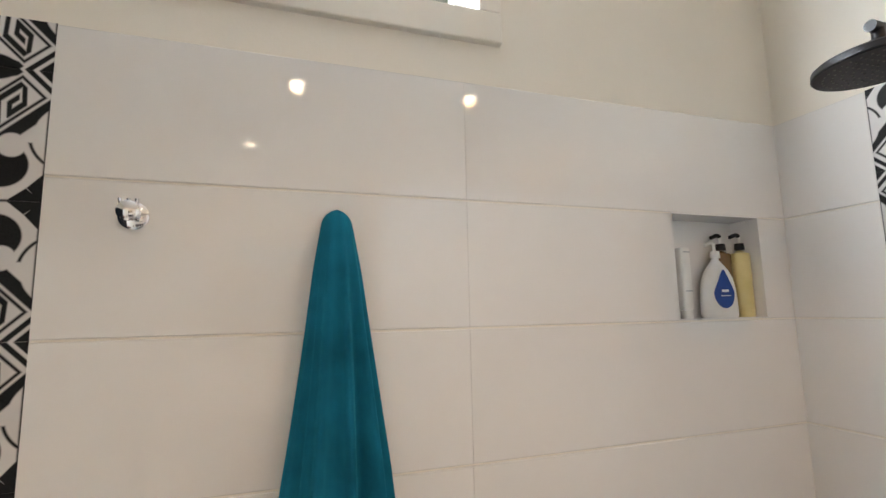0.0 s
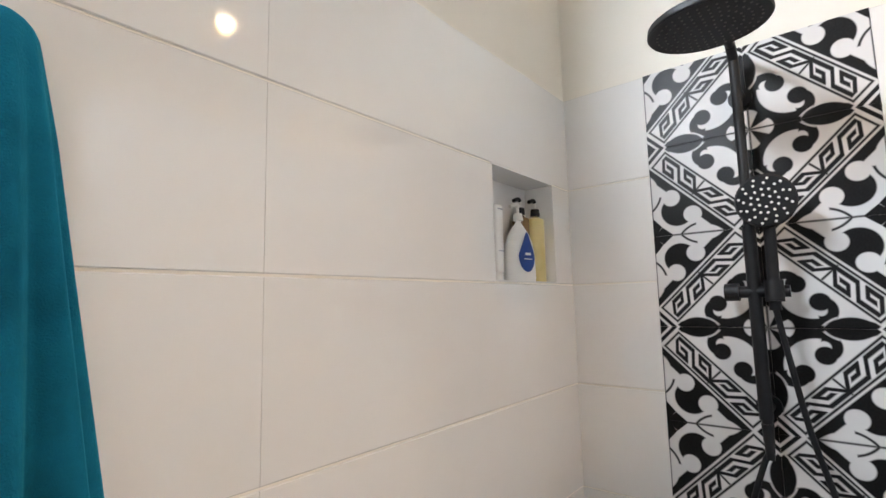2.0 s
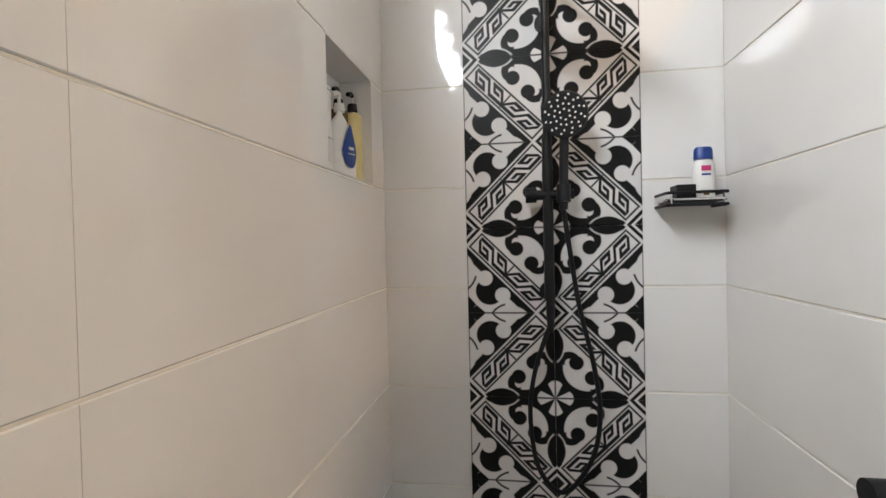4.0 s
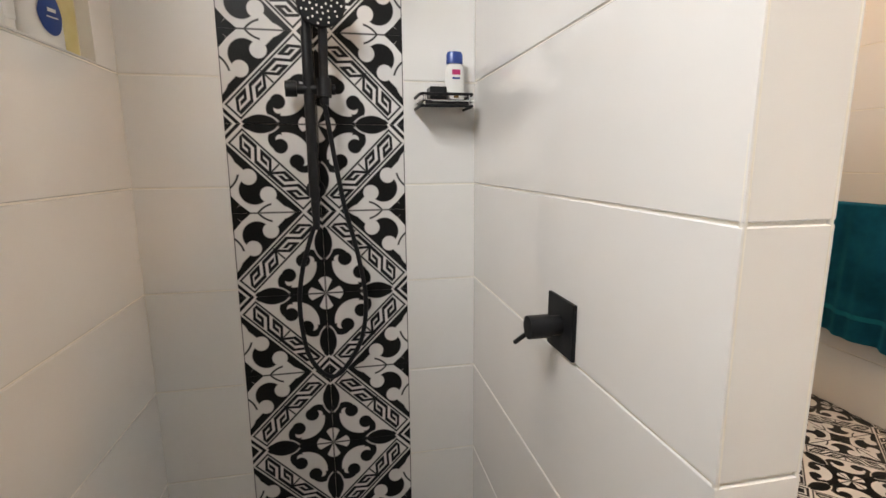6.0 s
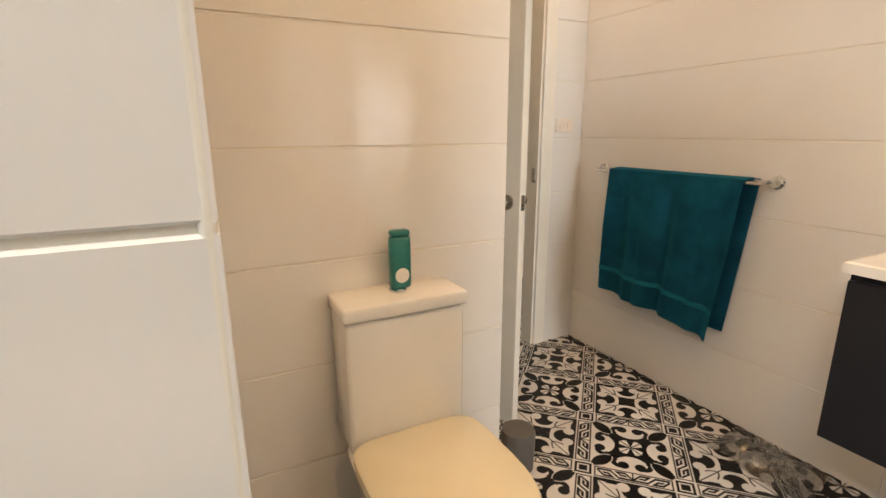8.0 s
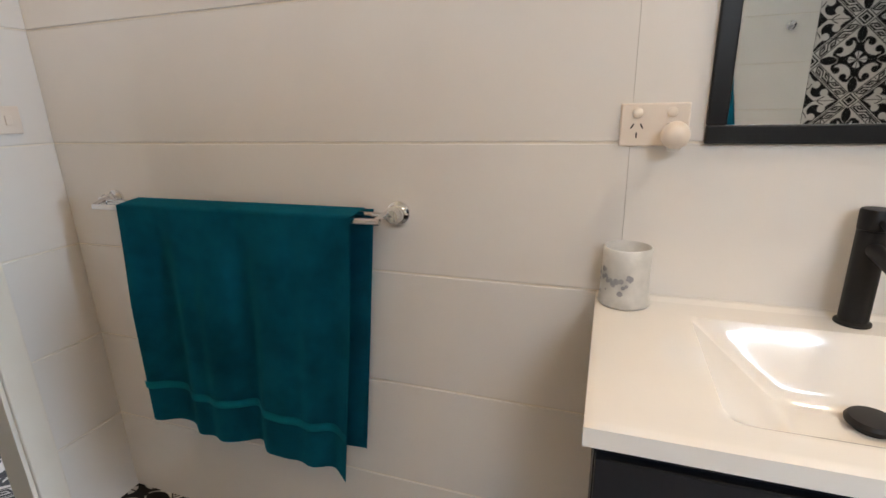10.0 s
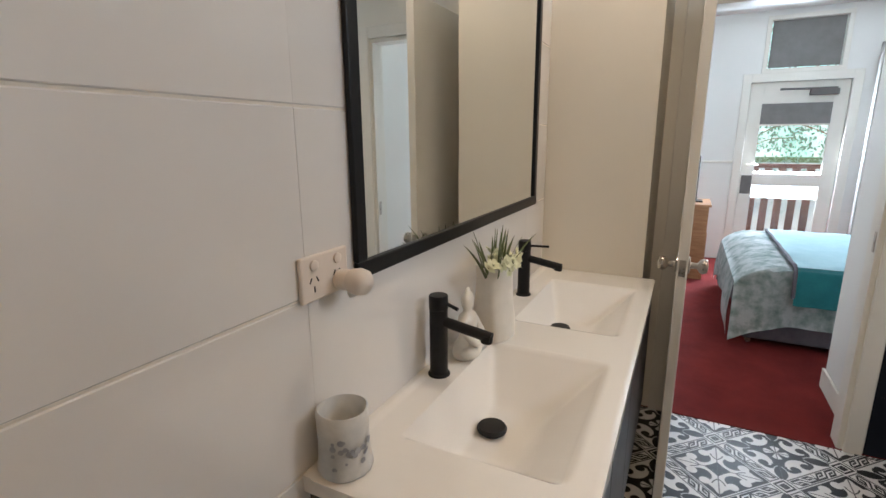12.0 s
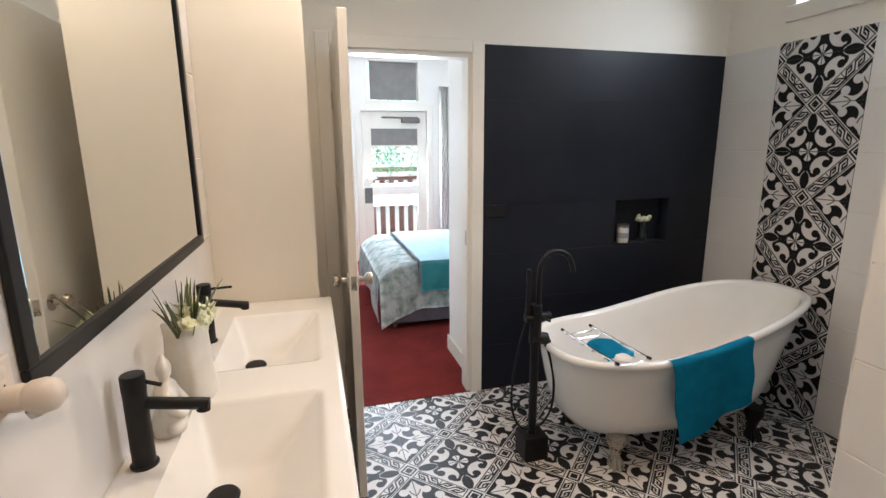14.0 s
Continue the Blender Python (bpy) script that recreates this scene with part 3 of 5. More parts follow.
def shower_set():
    s = thing("shower_set", (0, 0, 0), "matt black rail shower with overhead rose and handset", "shower")
    y = -0.487
    part("riser", tube(bmesh.new(), smooth_path([(-0.062, y, 1.12), (-0.062, y, 1.6), (-0.062, y, 2.01), (-0.068, y, 2.045), (-0.090, y, 2.066), (-0.125, y, 2.070), (-0.30, y, 2.070), (-0.392, y, 2.070)], 8), 0.0115, 14), MATT_BLACK, s, smooth=True)
    part("slide_rail", tube(bmesh.new(), [(-0.062, y + 0.001, 1.17), (-0.062, y + 0.001, 1.62)], 0.0145, 14), MATT_BLACK, s, smooth=True)
    part("head_stub", rod(bmesh.new(), (-0.37, y, 2.070), (-0.37, y, 2.020), 0.0115), MATT_BLACK, s, smooth=True)
    for z in (1.19, 1.96):
        part("wall_bracket", rod(rod(bmesh.new(), (0, y, z), (-0.012, y, z), 0.027), (-0.01, y, z), (-0.062, y, z), 0.013), MATT_BLACK, s, smooth=True)
    rose = part("rain_head", lathe(bmesh.new(), [(0, 0.052), (0.020, 0.052), (0.022, 0.028), (0.070, 0.024), (0.106, 0.019), (0.111, 0.015), (0.1125, 0.003), (0.110, 0.0), (0.0, 0.0)], 48), MATT_BLACK, s, "round matt black rain shower head", smooth=True, m=pose(-0.37, y, 1.990, 0, -3, 0))
    bm = bmesh.new()
    for ring in range(1, 7):
        for k in range(ring * 6):
            a = 2 * math.pi * k / (ring * 6)
            rod(bm, (0.0155 * ring * math.cos(a), 0.0155 * ring * math.sin(a), 0.001), (0.0155 * ring * math.cos(a), 0.0155 * ring * math.sin(a), -0.0016), 0.0022, n=6)
    part("nozzle", bm, GREY_BIN, rose)
    # handset: round face with pale nozzles, on the slider
    face = look((-0.125, -0.530, 1.667), (-0.9, -0.50, 1.55))
    hs = part("handset", lathe(bmesh.new(), [(0, -0.002), (0.050, -0.002), (0.054, 0.004), (0.052, 0.012), (0.030, 0.022), (0, 0.024)], 36), MATT_BLACK, s, "round matt black hand shower", smooth=True, m=face @ Matrix.Scale(1.14, 4))
    bm = bmesh.new()
    for ring, cnt in ((0.012, 6), (0.024, 12), (0.036, 12), (0.045, 12)):
        for k in range(cnt):
            a = 2 * math.pi * (k + ring * 30) / cnt
            rod(bm, (ring * math.cos(a), ring * math.sin(a), -0.001), (ring * math.cos(a), ring * math.sin(a), -0.005), 0.0027, n=6)
    part("nozzle", bm, PLASTIC, hs)
    part("handset_grip", tube(bmesh.new(), smooth_path([(-0.105, -0.530, 1.665), (-0.093, -0.530, 1.60), (-0.085, -0.528, 1.52), (-0.080, -0.526, 1.42)], 6), 0.0125, 12), MATT_BLACK, s, smooth=True)
    part("slider", rod(rod(rod(bmesh.new(), (-0.062, -0.430, 1.463), (-0.062, -0.556, 1.463), 0.014), (-0.062, -0.425, 1.463), (-0.062, -0.455, 1.463), 0.021), (-0.082, -0.527, 1.44), (-0.078, -0.527, 1.488), 0.019), MATT_BLACK, s, smooth=True)
    part("hose_joint", rod(bmesh.new(), (-0.062, y, 1.16), (-0.062, y, 1.08), 0.013, 0.009), MATT_BLACK, s, smooth=True)
    part("hose", tube(bmesh.new(), smooth_path([(-0.079, -0.525, 1.43), (-0.070, -0.540, 1.32), (-0.058, -0.566, 1.15), (-0.050, -0.600, 1.00), (-0.046, -0.618, 0.86), (-0.045, -0.602, 0.74), (-0.045, -0.555, 0.655), (-0.045, -0.512, 0.622),
                                                (-0.045, -0.470, 0.65), (-0.045, -0.438, 0.72), (-0.046, -0.426, 0.85), (-0.050, -0.440, 0.96), (-0.058, -0.470, 1.06), (-0.062, y, 1.10)], 8), 0.0068, 10), RUBBER, s, "black flexible hose", smooth=True)
    return s


shower_set()


def shower_mixer():
    s = thing("shower_mixer", (-0.650, -0.967, 0.959), "square matt black shower mixer on white tiles", "tap")
    part("cover_plate", B(-0.055, 0.055, 0.0005, 0.008, -0.054, 0.054, bevel=0.002), MATT_BLACK, s)
    part("handle_body", rod(rod(bmesh.new(), (0, 0.006, 0), (0, 0.030, 0), 0.019), (0, 0.030, 0), (0, 0.072, 0), 0.0225), MATT_BLACK, s, smooth=True)
    part("lever", rod(bmesh.new(), (0.012, 0.062, -0.012), (0.044, 0.080, -0.045), 0.0048, n=12), MATT_BLACK, s, smooth=True)


shower_mixer()


def soap_shelf():
    s = thing("soap_shelf", (0, 0, 0), "black and chrome wire shelf on the shower wall", "shelf")
    z, y0, y1, x1 = 1.432, -0.932, -0.785, -0.108
    part("tray", B(x1 + 0.006, -0.003, y0 + 0.006, y1 - 0.006, z - 0.004, z + 0.002, bevel=0.002), MATT_BLACK, s)
    for zz, mat, nm in ((z + 0.020, MATT_BLACK, "top_rail"), (z + 0.002, CHROME, "chrome_rail"), (z - 0.012, MATT_BLACK, "lower_rail")):
        k = 0.012
        part(nm, tube(bmesh.new(), smooth_path([(-0.002, y1, zz), (x1 + k, y1, zz), (x1, y1 - k, zz), (x1, (y0 + y1) / 2, zz), (x1, y0 + k, zz), (x1 + k, y0, zz), (-0.002, y0, zz)], 5), 0.0042, 8), mat, s, smooth=True)
    for yy in (y0 + 0.01, y1 - 0.01):
        part("upright", rod(bmesh.new(), (x1, yy, z - 0.014), (x1, yy, z + 0.022), 0.003, n=8), CHROME, s)


soap_shelf()


def flat_bottle(name, m, w, d, h, shoulder, neck, mat, label, form="round"):
    """A bottle with an oval section that narrows to a neck."""
    s = thing(name, m, label, "bottle")
    prof = [(0, 0), (0.92, 0), (1.0, 0.006), (1.0, shoulder * 0.55), (0.97, shoulder * 0.8), (0.86, shoulder * 0.93), (0.62, shoulder), (neck, shoulder + 0.008), (neck, h), (0, h)]
    if form == "square":
        prof = [(0, 0), (0.94, 0), (1.0, 0.005), (1.0, shoulder * 0.95), (0.95, shoulder * 0.985), (0.60, shoulder), (neck, shoulder + 0.006), (neck, h), (0, h)]
    if form == "tapered":
        prof = [(0, 0), (0.94, 0), (1.0, 0.006), (0.99, 0.050), (0.94, 0.085), (0.82, 0.115), (0.62, 0.138), (0.38, 0.155), (neck, shoulder), (neck, h), (0, h)]
    bm = lathe(bmesh.new(), [(r * 0.5, z) for r, z in prof], 28)
    bmesh.ops.scale(bm, vec=(w, d, 1), verts=bm.verts)
    part("bottle_body", bm, mat, s, smooth=True)
    return s


def pump(s, z, mat, reach=0.034):
    part("pump_head", tube(bmesh.new(), smooth_path([(0, 0, z + 0.020), (-reach * 0.3, 0, z + 0.024), (-reach, 0, z + 0.016)], 5), 0.0060, 10), mat, s, smooth=True)
    part("pump_stem", rod(bmesh.new(), (0, 0, z - 0.004), (0, 0, z + 0.022), 0.0042, n=10), PLASTIC, s, smooth=True)
    part("pump_collar", rod(bmesh.new(), (0, 0, z - 0.022), (0, 0, z - 0.002), 0.0145, 0.0125, n=18), mat, s, smooth=True)


def drop_label(parent, w, h, z, y, mat):
    """A leaf-shaped print on the front of a bottle with two pale bars for its writing."""
    bm = bmesh.new()
    n = 28
    ring = []
    for k in range(n):
        a = 2 * math.pi * k / n
        r = 1.0 + (0.55 * max(0, math.sin(a)) ** 6)
        ring.append((math.cos(a) * w * (1 - 0.25 * max(0, math.sin(a))), math.sin(a) * h * r))
    front = [bm.verts.new((x, y - 0.0016 + 3.2 * x * x, z + zz)) for x, zz in ring]
    mid = bm.verts.new((0, y - 0.0022, z))
    for k in range(n):
        bm.faces.new((front[k], front[(k + 1) % n], mid))
    lab = part("printed_label", bm, mat, parent, "dark blue leaf-shaped print", smooth=True)
    for dz, ww, hh in ((0.006, 0.010, 0.0035), (-0.008, 0.014, 0.0012)):
        part("print_bar", B(-ww, ww, y - 0.0045, y - 0.0030, z + dz - hh, z + dz + hh), PLASTIC, lab)


NZ = 1.507
b = flat_bottle("lotion_bottle", pose(-0.240, 0.046, NZ, 0, 0, -14), 0.112, 0.058, 0.178, 0.168, 0.19, PLASTIC, "white pump bottle with a dark blue printed drop", "tapered")
drop_label(b, 0.0310, 0.044, 0.070, -0.0295, NAVY)
pump(b, 0.196, PLASTIC, 0.030)
b = flat_bottle("lotion_bottle", pose(-0.140, 0.046, NZ, 0, 0, 0), 0.056, 0.050, 0.198, 0.192, 0.30, YELLOW, "pale yellow pump bottle with a black pump", "square")
pump(b, 0.222, MATT_BLACK)
b = flat_bottle("lotion_bottle", pose(-0.192, 0.066, NZ, 0, 0, 0), 0.058, 0.046, 0.198, 0.192, 0.30, BROWN_BOTTLE, "amber pump bottle with a black pump", "square")
pump(b, 0.222, MATT_BLACK)
tubes = thing("cream_tube", pose(-0.376, 0.032, NZ), "tall white cosmetic tube standing in the niche", "tube")
part("tube_body", B(-0.017, 0.017, -0.014, 0.014, 0.022, 0.200, bevel=0.008, seg=3), PLASTIC, tubes, smooth=True)
part("cap", rod(bmesh.new(), (0, 0, 0), (0, 0, 0.022), 0.016, n=20), PLASTIC, tubes, smooth=True)
for z in (0.075, 0.185):
    part("print_bar", B(-0.012, 0.012, -0.0152, -0.0144, z, z + 0.0025), GREY_PRINT, tubes)

b = flat_bottle("shampoo_bottle", pose(-0.052, -0.893, 1.4345, 0, 0, 90), 0.056, 0.034, 0.110, 0.106, 0.80, PLASTIC, "white shampoo bottle with a blue cap and pink print")
bm = lathe(bmesh.new(), [(0, 0.108), (0.023, 0.108), (0.0225, 0.132), (0.019, 0.140), (0, 0.141)], 24)
bmesh.ops.scale(bm, vec=(1.05, 0.66, 1), verts=bm.verts)
part("cap", bm, NAVY, b, "dark blue flip cap", smooth=True)
part("printed_label", B(-0.013, 0.011, 0.0172, 0.0182, 0.076, 0.090, bevel=0.0004), PINK, b)
part("print_bar", B(-0.012, 0.010, 0.0172, 0.0180, 0.064, 0.069), NAVY, b)
part("print_bar", B(-0.008, 0.006, 0.0172, 0.0180, 0.012, 0.024), BROWN_BOTTLE, b)
soap = thing("soap_box", pose(-0.062, -0.838, 1.4345), "small black soap box on the shower shelf", "soap")
part("box_body", B(-0.03, 0.03, -0.024, 0.024, 0, 0.040, bevel=0.003), MATT_BLACK, soap)


def robe_hook(at):
    s = thing("robe_hook", at, "round chrome robe hook on white tiles", "hook", "robe hooks")
    part("rose", lathe(bmesh.new(), [(0, 0), (0.0265, 0), (0.0265, 0.006), (0.022, 0.009), (0.0, 0.010)], 28, pose(0, 0, 0, 90, 0, 0)), CHROME, s, smooth=True)
    part("stem", rod(bmesh.new(), (0, -0.008, 0), (0, -0.036, 0.002), 0.0085, n=14), CHROME, s, smooth=True)
    part("knob", lathe(bmesh.new(), [(0, 0), (0.015, 0.001), (0.019, 0.006), (0.019, 0.012), (0.014, 0.016), (0, 0.017)], 24, pose(0, -0.034, 0.003, 90, 0, 0)), CHROME, s, smooth=True)
    for dx in (-0.012, 0.0, 0.012):
        part("prong", rod(bmesh.new(), (dx, -0.04, 0.012), (dx * 1.2, -0.043, 0.026), 0.0035, n=8), CHROME, s, smooth=True)


robe_hook((-1.727, 0, 1.73))
robe_hook((-1.352, 0, 1.715))


def hung_towel():
    s = thing("bath_towel", (-1.352, 0, 0), "teal towelling bath towel hanging from a hook", "towel")
    rng = random.Random(3)
    ph = [rng.uniform(0, 6.28) for _ in range(4)]
    n, levels = 84, 46
    bm = bmesh.new()
    grid = []
    for j in range(levels + 1):
        f = (j / levels) ** 1.5
        z = 1.752 - 1.026 * f
        half = 0.026 + 0.008 * min(1, f * 8) ** 0.7 + 0.118 * f ** 0.98
        half *= 0.97 * math.sqrt(max(0.02, 1 - max(0.0, 1 - f / 0.028) ** 2))
        deep = (0.022 + 0.050 * f ** 0.7) * math.sqrt(max(0.02, 1 - max(0.0, 1 - f / 0.028) ** 2))
        row = []
        for k in range(n):
            a = 2 * math.pi * k / n
            fold = 1 + min(1, f * 2.0) * (0.85 * (abs(math.sin(4.5 * a + ph[0] + 0.4 * f)) - 0.6) + 0.26 * math.sin(11 * a + ph[1]) + 0.10 * math.sin(19 * a + ph[2] + f))
            x = half * math.cos(a) * (1 + 0.3 * (fold - 1)) + 0.014 * f * math.sin(3 * f + 1)
            y = -0.042 - 0.014 * f + deep * math.sin(a) * fold
            row.append(bm.verts.new((x, min(y, -0.004), z)))
        grid.append(row)
    for a, b in zip(grid, grid[1:]):
        for k in range(n):
            bm.faces.new((a[k], a[(k + 1) % n], b[(k + 1) % n], b[k]))
    top = bm.verts.new((0, -0.042, 1.754))
    for k in range(n):
        bm.faces.new((grid[0][k], grid[0][(k + 1) % n], top))
    bm.faces.new(grid[-1])
    part("towel_cloth", bm, TEAL, s, smooth=True, angle=120)


hung_towel()

# ---------------------------------------------------------------- toilet corner
def toilet():
    s = thing("toilet", (0, -1.535, 0), "cream white close-coupled toilet with closed lid", "toilet")

    def oval(bm, z0, z1, cx, lx, wy, n=40, pinch=1.0, top_dome=0.0, bev=0.006):
        """An extruded seat outline: straight back, round front towards -x."""
        ring = []
        for k in range(n):
            a = 2 * math.pi * k / n
            c, d = math.cos(a), math.sin(a)
            e = 0.30 if c > 0 else 0.85
            ring.append((cx + lx * math.copysign(abs(c) ** e, c), wy * math.copysign(abs(d) ** (0.70 if c < 0 else 0.32), d)))
        rowsz = [(z0, pinch), (z0 + bev, pinch + (1 - pinch) * 0.15), (z1 - bev, 1.0), (z1, 1 - bev / 0.15)]
        rws = [[bm.verts.new((cx + (x - cx) * f, y * f, z)) for x, y in ring] for z, f in rowsz]
        for p, q in zip(rws, rws[1:]):
            for k in range(n):
                bm.faces.new((p[k], p[(k + 1) % n], q[(k + 1) % n], q[k]))
        bm.faces.new(rws[0][::-1])
        mid = bm.verts.new((cx, 0, z1 + top_dome))
        for k in range(n):
            bm.faces.new((rws[-1][k], rws[-1][(k + 1) % n], mid))
        return bm

    part("pan", oval(bmesh.new(), 0.0, 0.392, -0.34, 0.275, 0.180, pinch=0.62), CERAMIC, s, smooth=True, angle=50)
    part("seat", oval(bmesh.new(), 0.394, 0.412, -0.385, 0.225, 0.186), SEAT, s, smooth=True, angle=50)
    part("lid", oval(bmesh.new(), 0.414, 0.436, -0.385, 0.228, 0.188, top_dome=0.004), SEAT, s, "closed cream plastic lid", smooth=True, angle=50)
    part("cistern", B(-0.155, -0.004, -0.170, 0.170, 0.392, 0.768, bevel=0.012, seg=3), CERAMIC, s, smooth=True, angle=35)
    part("cistern_lid", B(-0.165, -0.003, -0.178, 0.178, 0.770, 0.812, bevel=0.010, seg=3), CERAMIC, s, smooth=True, angle=35)
    part("flush_button", lathe(bmesh.new(), [(0, 0.812), (0.024, 0.812), (0.024, 0.817), (0.020, 0.819), (0, 0.819)], 24, pose(-0.082, 0.0, 0)), CHROME, s, smooth=True)


toilet()
can = thing("air_freshener", pose(-0.060, -1.552, 0.8125, 0, 0, 90), "teal printed bottle standing on the cistern", "bottle")
part("can_body", B(-0.030, 0.030, -0.018, 0.018, 0, 0.150, bevel=0.012, seg=3), TEAL_CAN, can, smooth=True)
part("printed_label", lathe(bmesh.new(), [(0, 0), (0.021, 0), (0.020, 0.0008), (0, 0.001)], 20, pose(0, 0.0182, 0.040, -90, 0, 0)), PLASTIC, can)
part("cap", B(-0.027, 0.027, -0.016, 0.016, 0.150, 0.166, bevel=0.006), TEAL_CAN, can, smooth=True)
bn = thing("toilet_brush_pot", (0.015, -2.035, 0), "dark grey plastic pot beside the toilet", "pot")
part("pot_body", lathe(bmesh.new(), [(0, 0), (0.055, 0), (0.060, 0.01), (0.064, 0.15), (0.060, 0.165), (0.050, 0.165), (0, 0.160)], 28), GREY_BIN, bn, smooth=True)

sw = thing("light_switch", (XB2, -2.905, 1.268), "cream light switch plate beside the doorway", "switch")
part("plate", B(-0.008, -0.0005, -0.058, 0.058, -0.036, 0.036, bevel=0.003), CREAM_PLASTIC, sw)
for k in (-0.026, 0.0, 0.026):
    part("rocker", B(-0.012, -0.008, k - 0.008, k + 0.008, -0.013, 0.013, bevel=0.0015), CREAM_PLASTIC, sw)


# ---------------------------------------------------------------- vanity wall
def towel_rail():
    s = thing("towel_rail", (0, 0, 0), "double chrome towel rail on white tiles", "towel rail")
    for y, z in ((-2.950, 1.041), (-2.992, 1.046)):
        part("bar", tube(bmesh.new(), [(-0.203, y, z), (0.640, y, z)], 0.0075, 14), CHROME, s, smooth=True)
    for x in (-0.212, 0.662):
        part("mount", lathe(bmesh.new(), [(0, 0), (0.027, 0), (0.027, 0.006), (0.018, 0.012), (0.015, 0.022), (0.020, 0.034), (0.014, 0.046), (0, 0.050)], 24, pose(x, YD, 1.045, -90, 0, 0)), CHROME, s, smooth=True)
        d = 0.010 if x < 0 else -0.010
        part("arm", tube(bmesh.new(), smooth_path([(x, YD + 0.02, 1.045), (x + d, -2.992, 1.051), (x + d * 2, -2.950, 1.043)], 5), 0.006, 10), CHROME, s, smooth=True)


towel_rail()


def rail_towel():
    s = thing("bath_towel", (0, 0, 0), "teal towelling towel draped over a chrome rail", "towel")
    rng = random.Random(8)
    ph = [rng.uniform(0, 6.28) for _ in range(5)]

    def wave(a, d):
        return min(1, d * 2.2) * (0.015 * math.sin(17 * a + ph[0] + 0.6 * d) + 0.009 * math.sin(31 * a + ph[1] + d) + 0.003 * math.sin(53 * a + ph[2]))

    def front(a, d):
        top = 1.048
        x = 0.540 - 0.012 * d - a * (0.684 - 0.080 * d)
        drop = 0.615 + 0.070 * a + 0.010 * math.sin(7 * a)
        y = -2.937 + 0.012 * d + wave(a, d)
        if d < 0.03:
            k = d / 0.03
            return (x, -3.004 + 0.067 * k ** 0.8, top + 0.012 - 0.008 * k)
        return (x, y, top + 0.004 - drop * (d - 0.03) / 0.97)

    def back(a, d):
        x = 0.538 - a * (0.700 - 0.070 * d)
        return (x, -3.008 + wave(a + 0.3, d) * 0.3, 1.057 - 0.66 * d)

    part("front_fold", sheet(bmesh.new(), front, 120, 132, 0.006), TEAL, s, smooth=True, angle=120)
    part("back_fold", sheet(bmesh.new(), back, 60, 20, 0.006), TEAL, s, smooth=True, angle=120)

    def band(a, d):
        x, y, z = front(a, 0.80 + 0.035 * d)
        return (x, y + 0.0055, z)

    part("woven_band", sheet(bmesh.new(), band, 110, 3, 0.002), TEAL_BAND, s, "lighter woven band", smooth=True, angle=120)


rail_towel()


def socket_plate(name, m, mat, label, sockets=(-0.029, 0.029), w=0.116, h=0.076, parts=True):
    s = thing(name, m, label, "socket")
    part("plate", B(-w / 2, w / 2, 0.0005, 0.009, -h / 2, h / 2, bevel=0.003), mat, s)
    for x in sockets:
        part("switch_rocker", lathe(bmesh.new(), [(0, 0.009), (0.009, 0.009), (0.009, 0.0125), (0.006, 0.014), (0, 0.014)], 16, pose(x, 0, 0.022, -90, 0, 0)), mat, s, smooth=True)
        for dx, dz, tilt in ((-0.008, -0.002, 30), (0.008, -0.002, -30), (0, -0.018, 0)):
            part("pin_slot", B(-0.0012, 0.0012, 0.0088, 0.0096, -0.005, 0.005), RUBBER, s, m=pose(x + dx, 0, dz, 0, tilt, 0))
    return s


gp = socket_plate("power_socket", pose(-0.728, YD, 1.232), CREAM_PLASTIC, "cream double power socket with switches")
fr_ = thing("plug_in_freshener", pose(-0.760, YD + 0.0105, 1.216), "cream plug-in air freshener in the socket", "air freshener")
part("plug_body", lathe(bmesh.new(), [(0, 0), (0.017, 0), (0.019, 0.014), (0.017, 0.022), (0.021, 0.028), (0.0235, 0.042), (0.021, 0.055), (0.012, 0.063), (0, 0.065)], 28, pose(0, 0, 0, -90, 0, 0)), CREAM_PLASTIC, fr_, smooth=True)
part("perfume_dial", rod(bmesh.new(), (0, 0.030, -0.016), (0, 0.033, -0.026), 0.013, 0.011, n=18), PLASTIC, fr_, smooth=True)


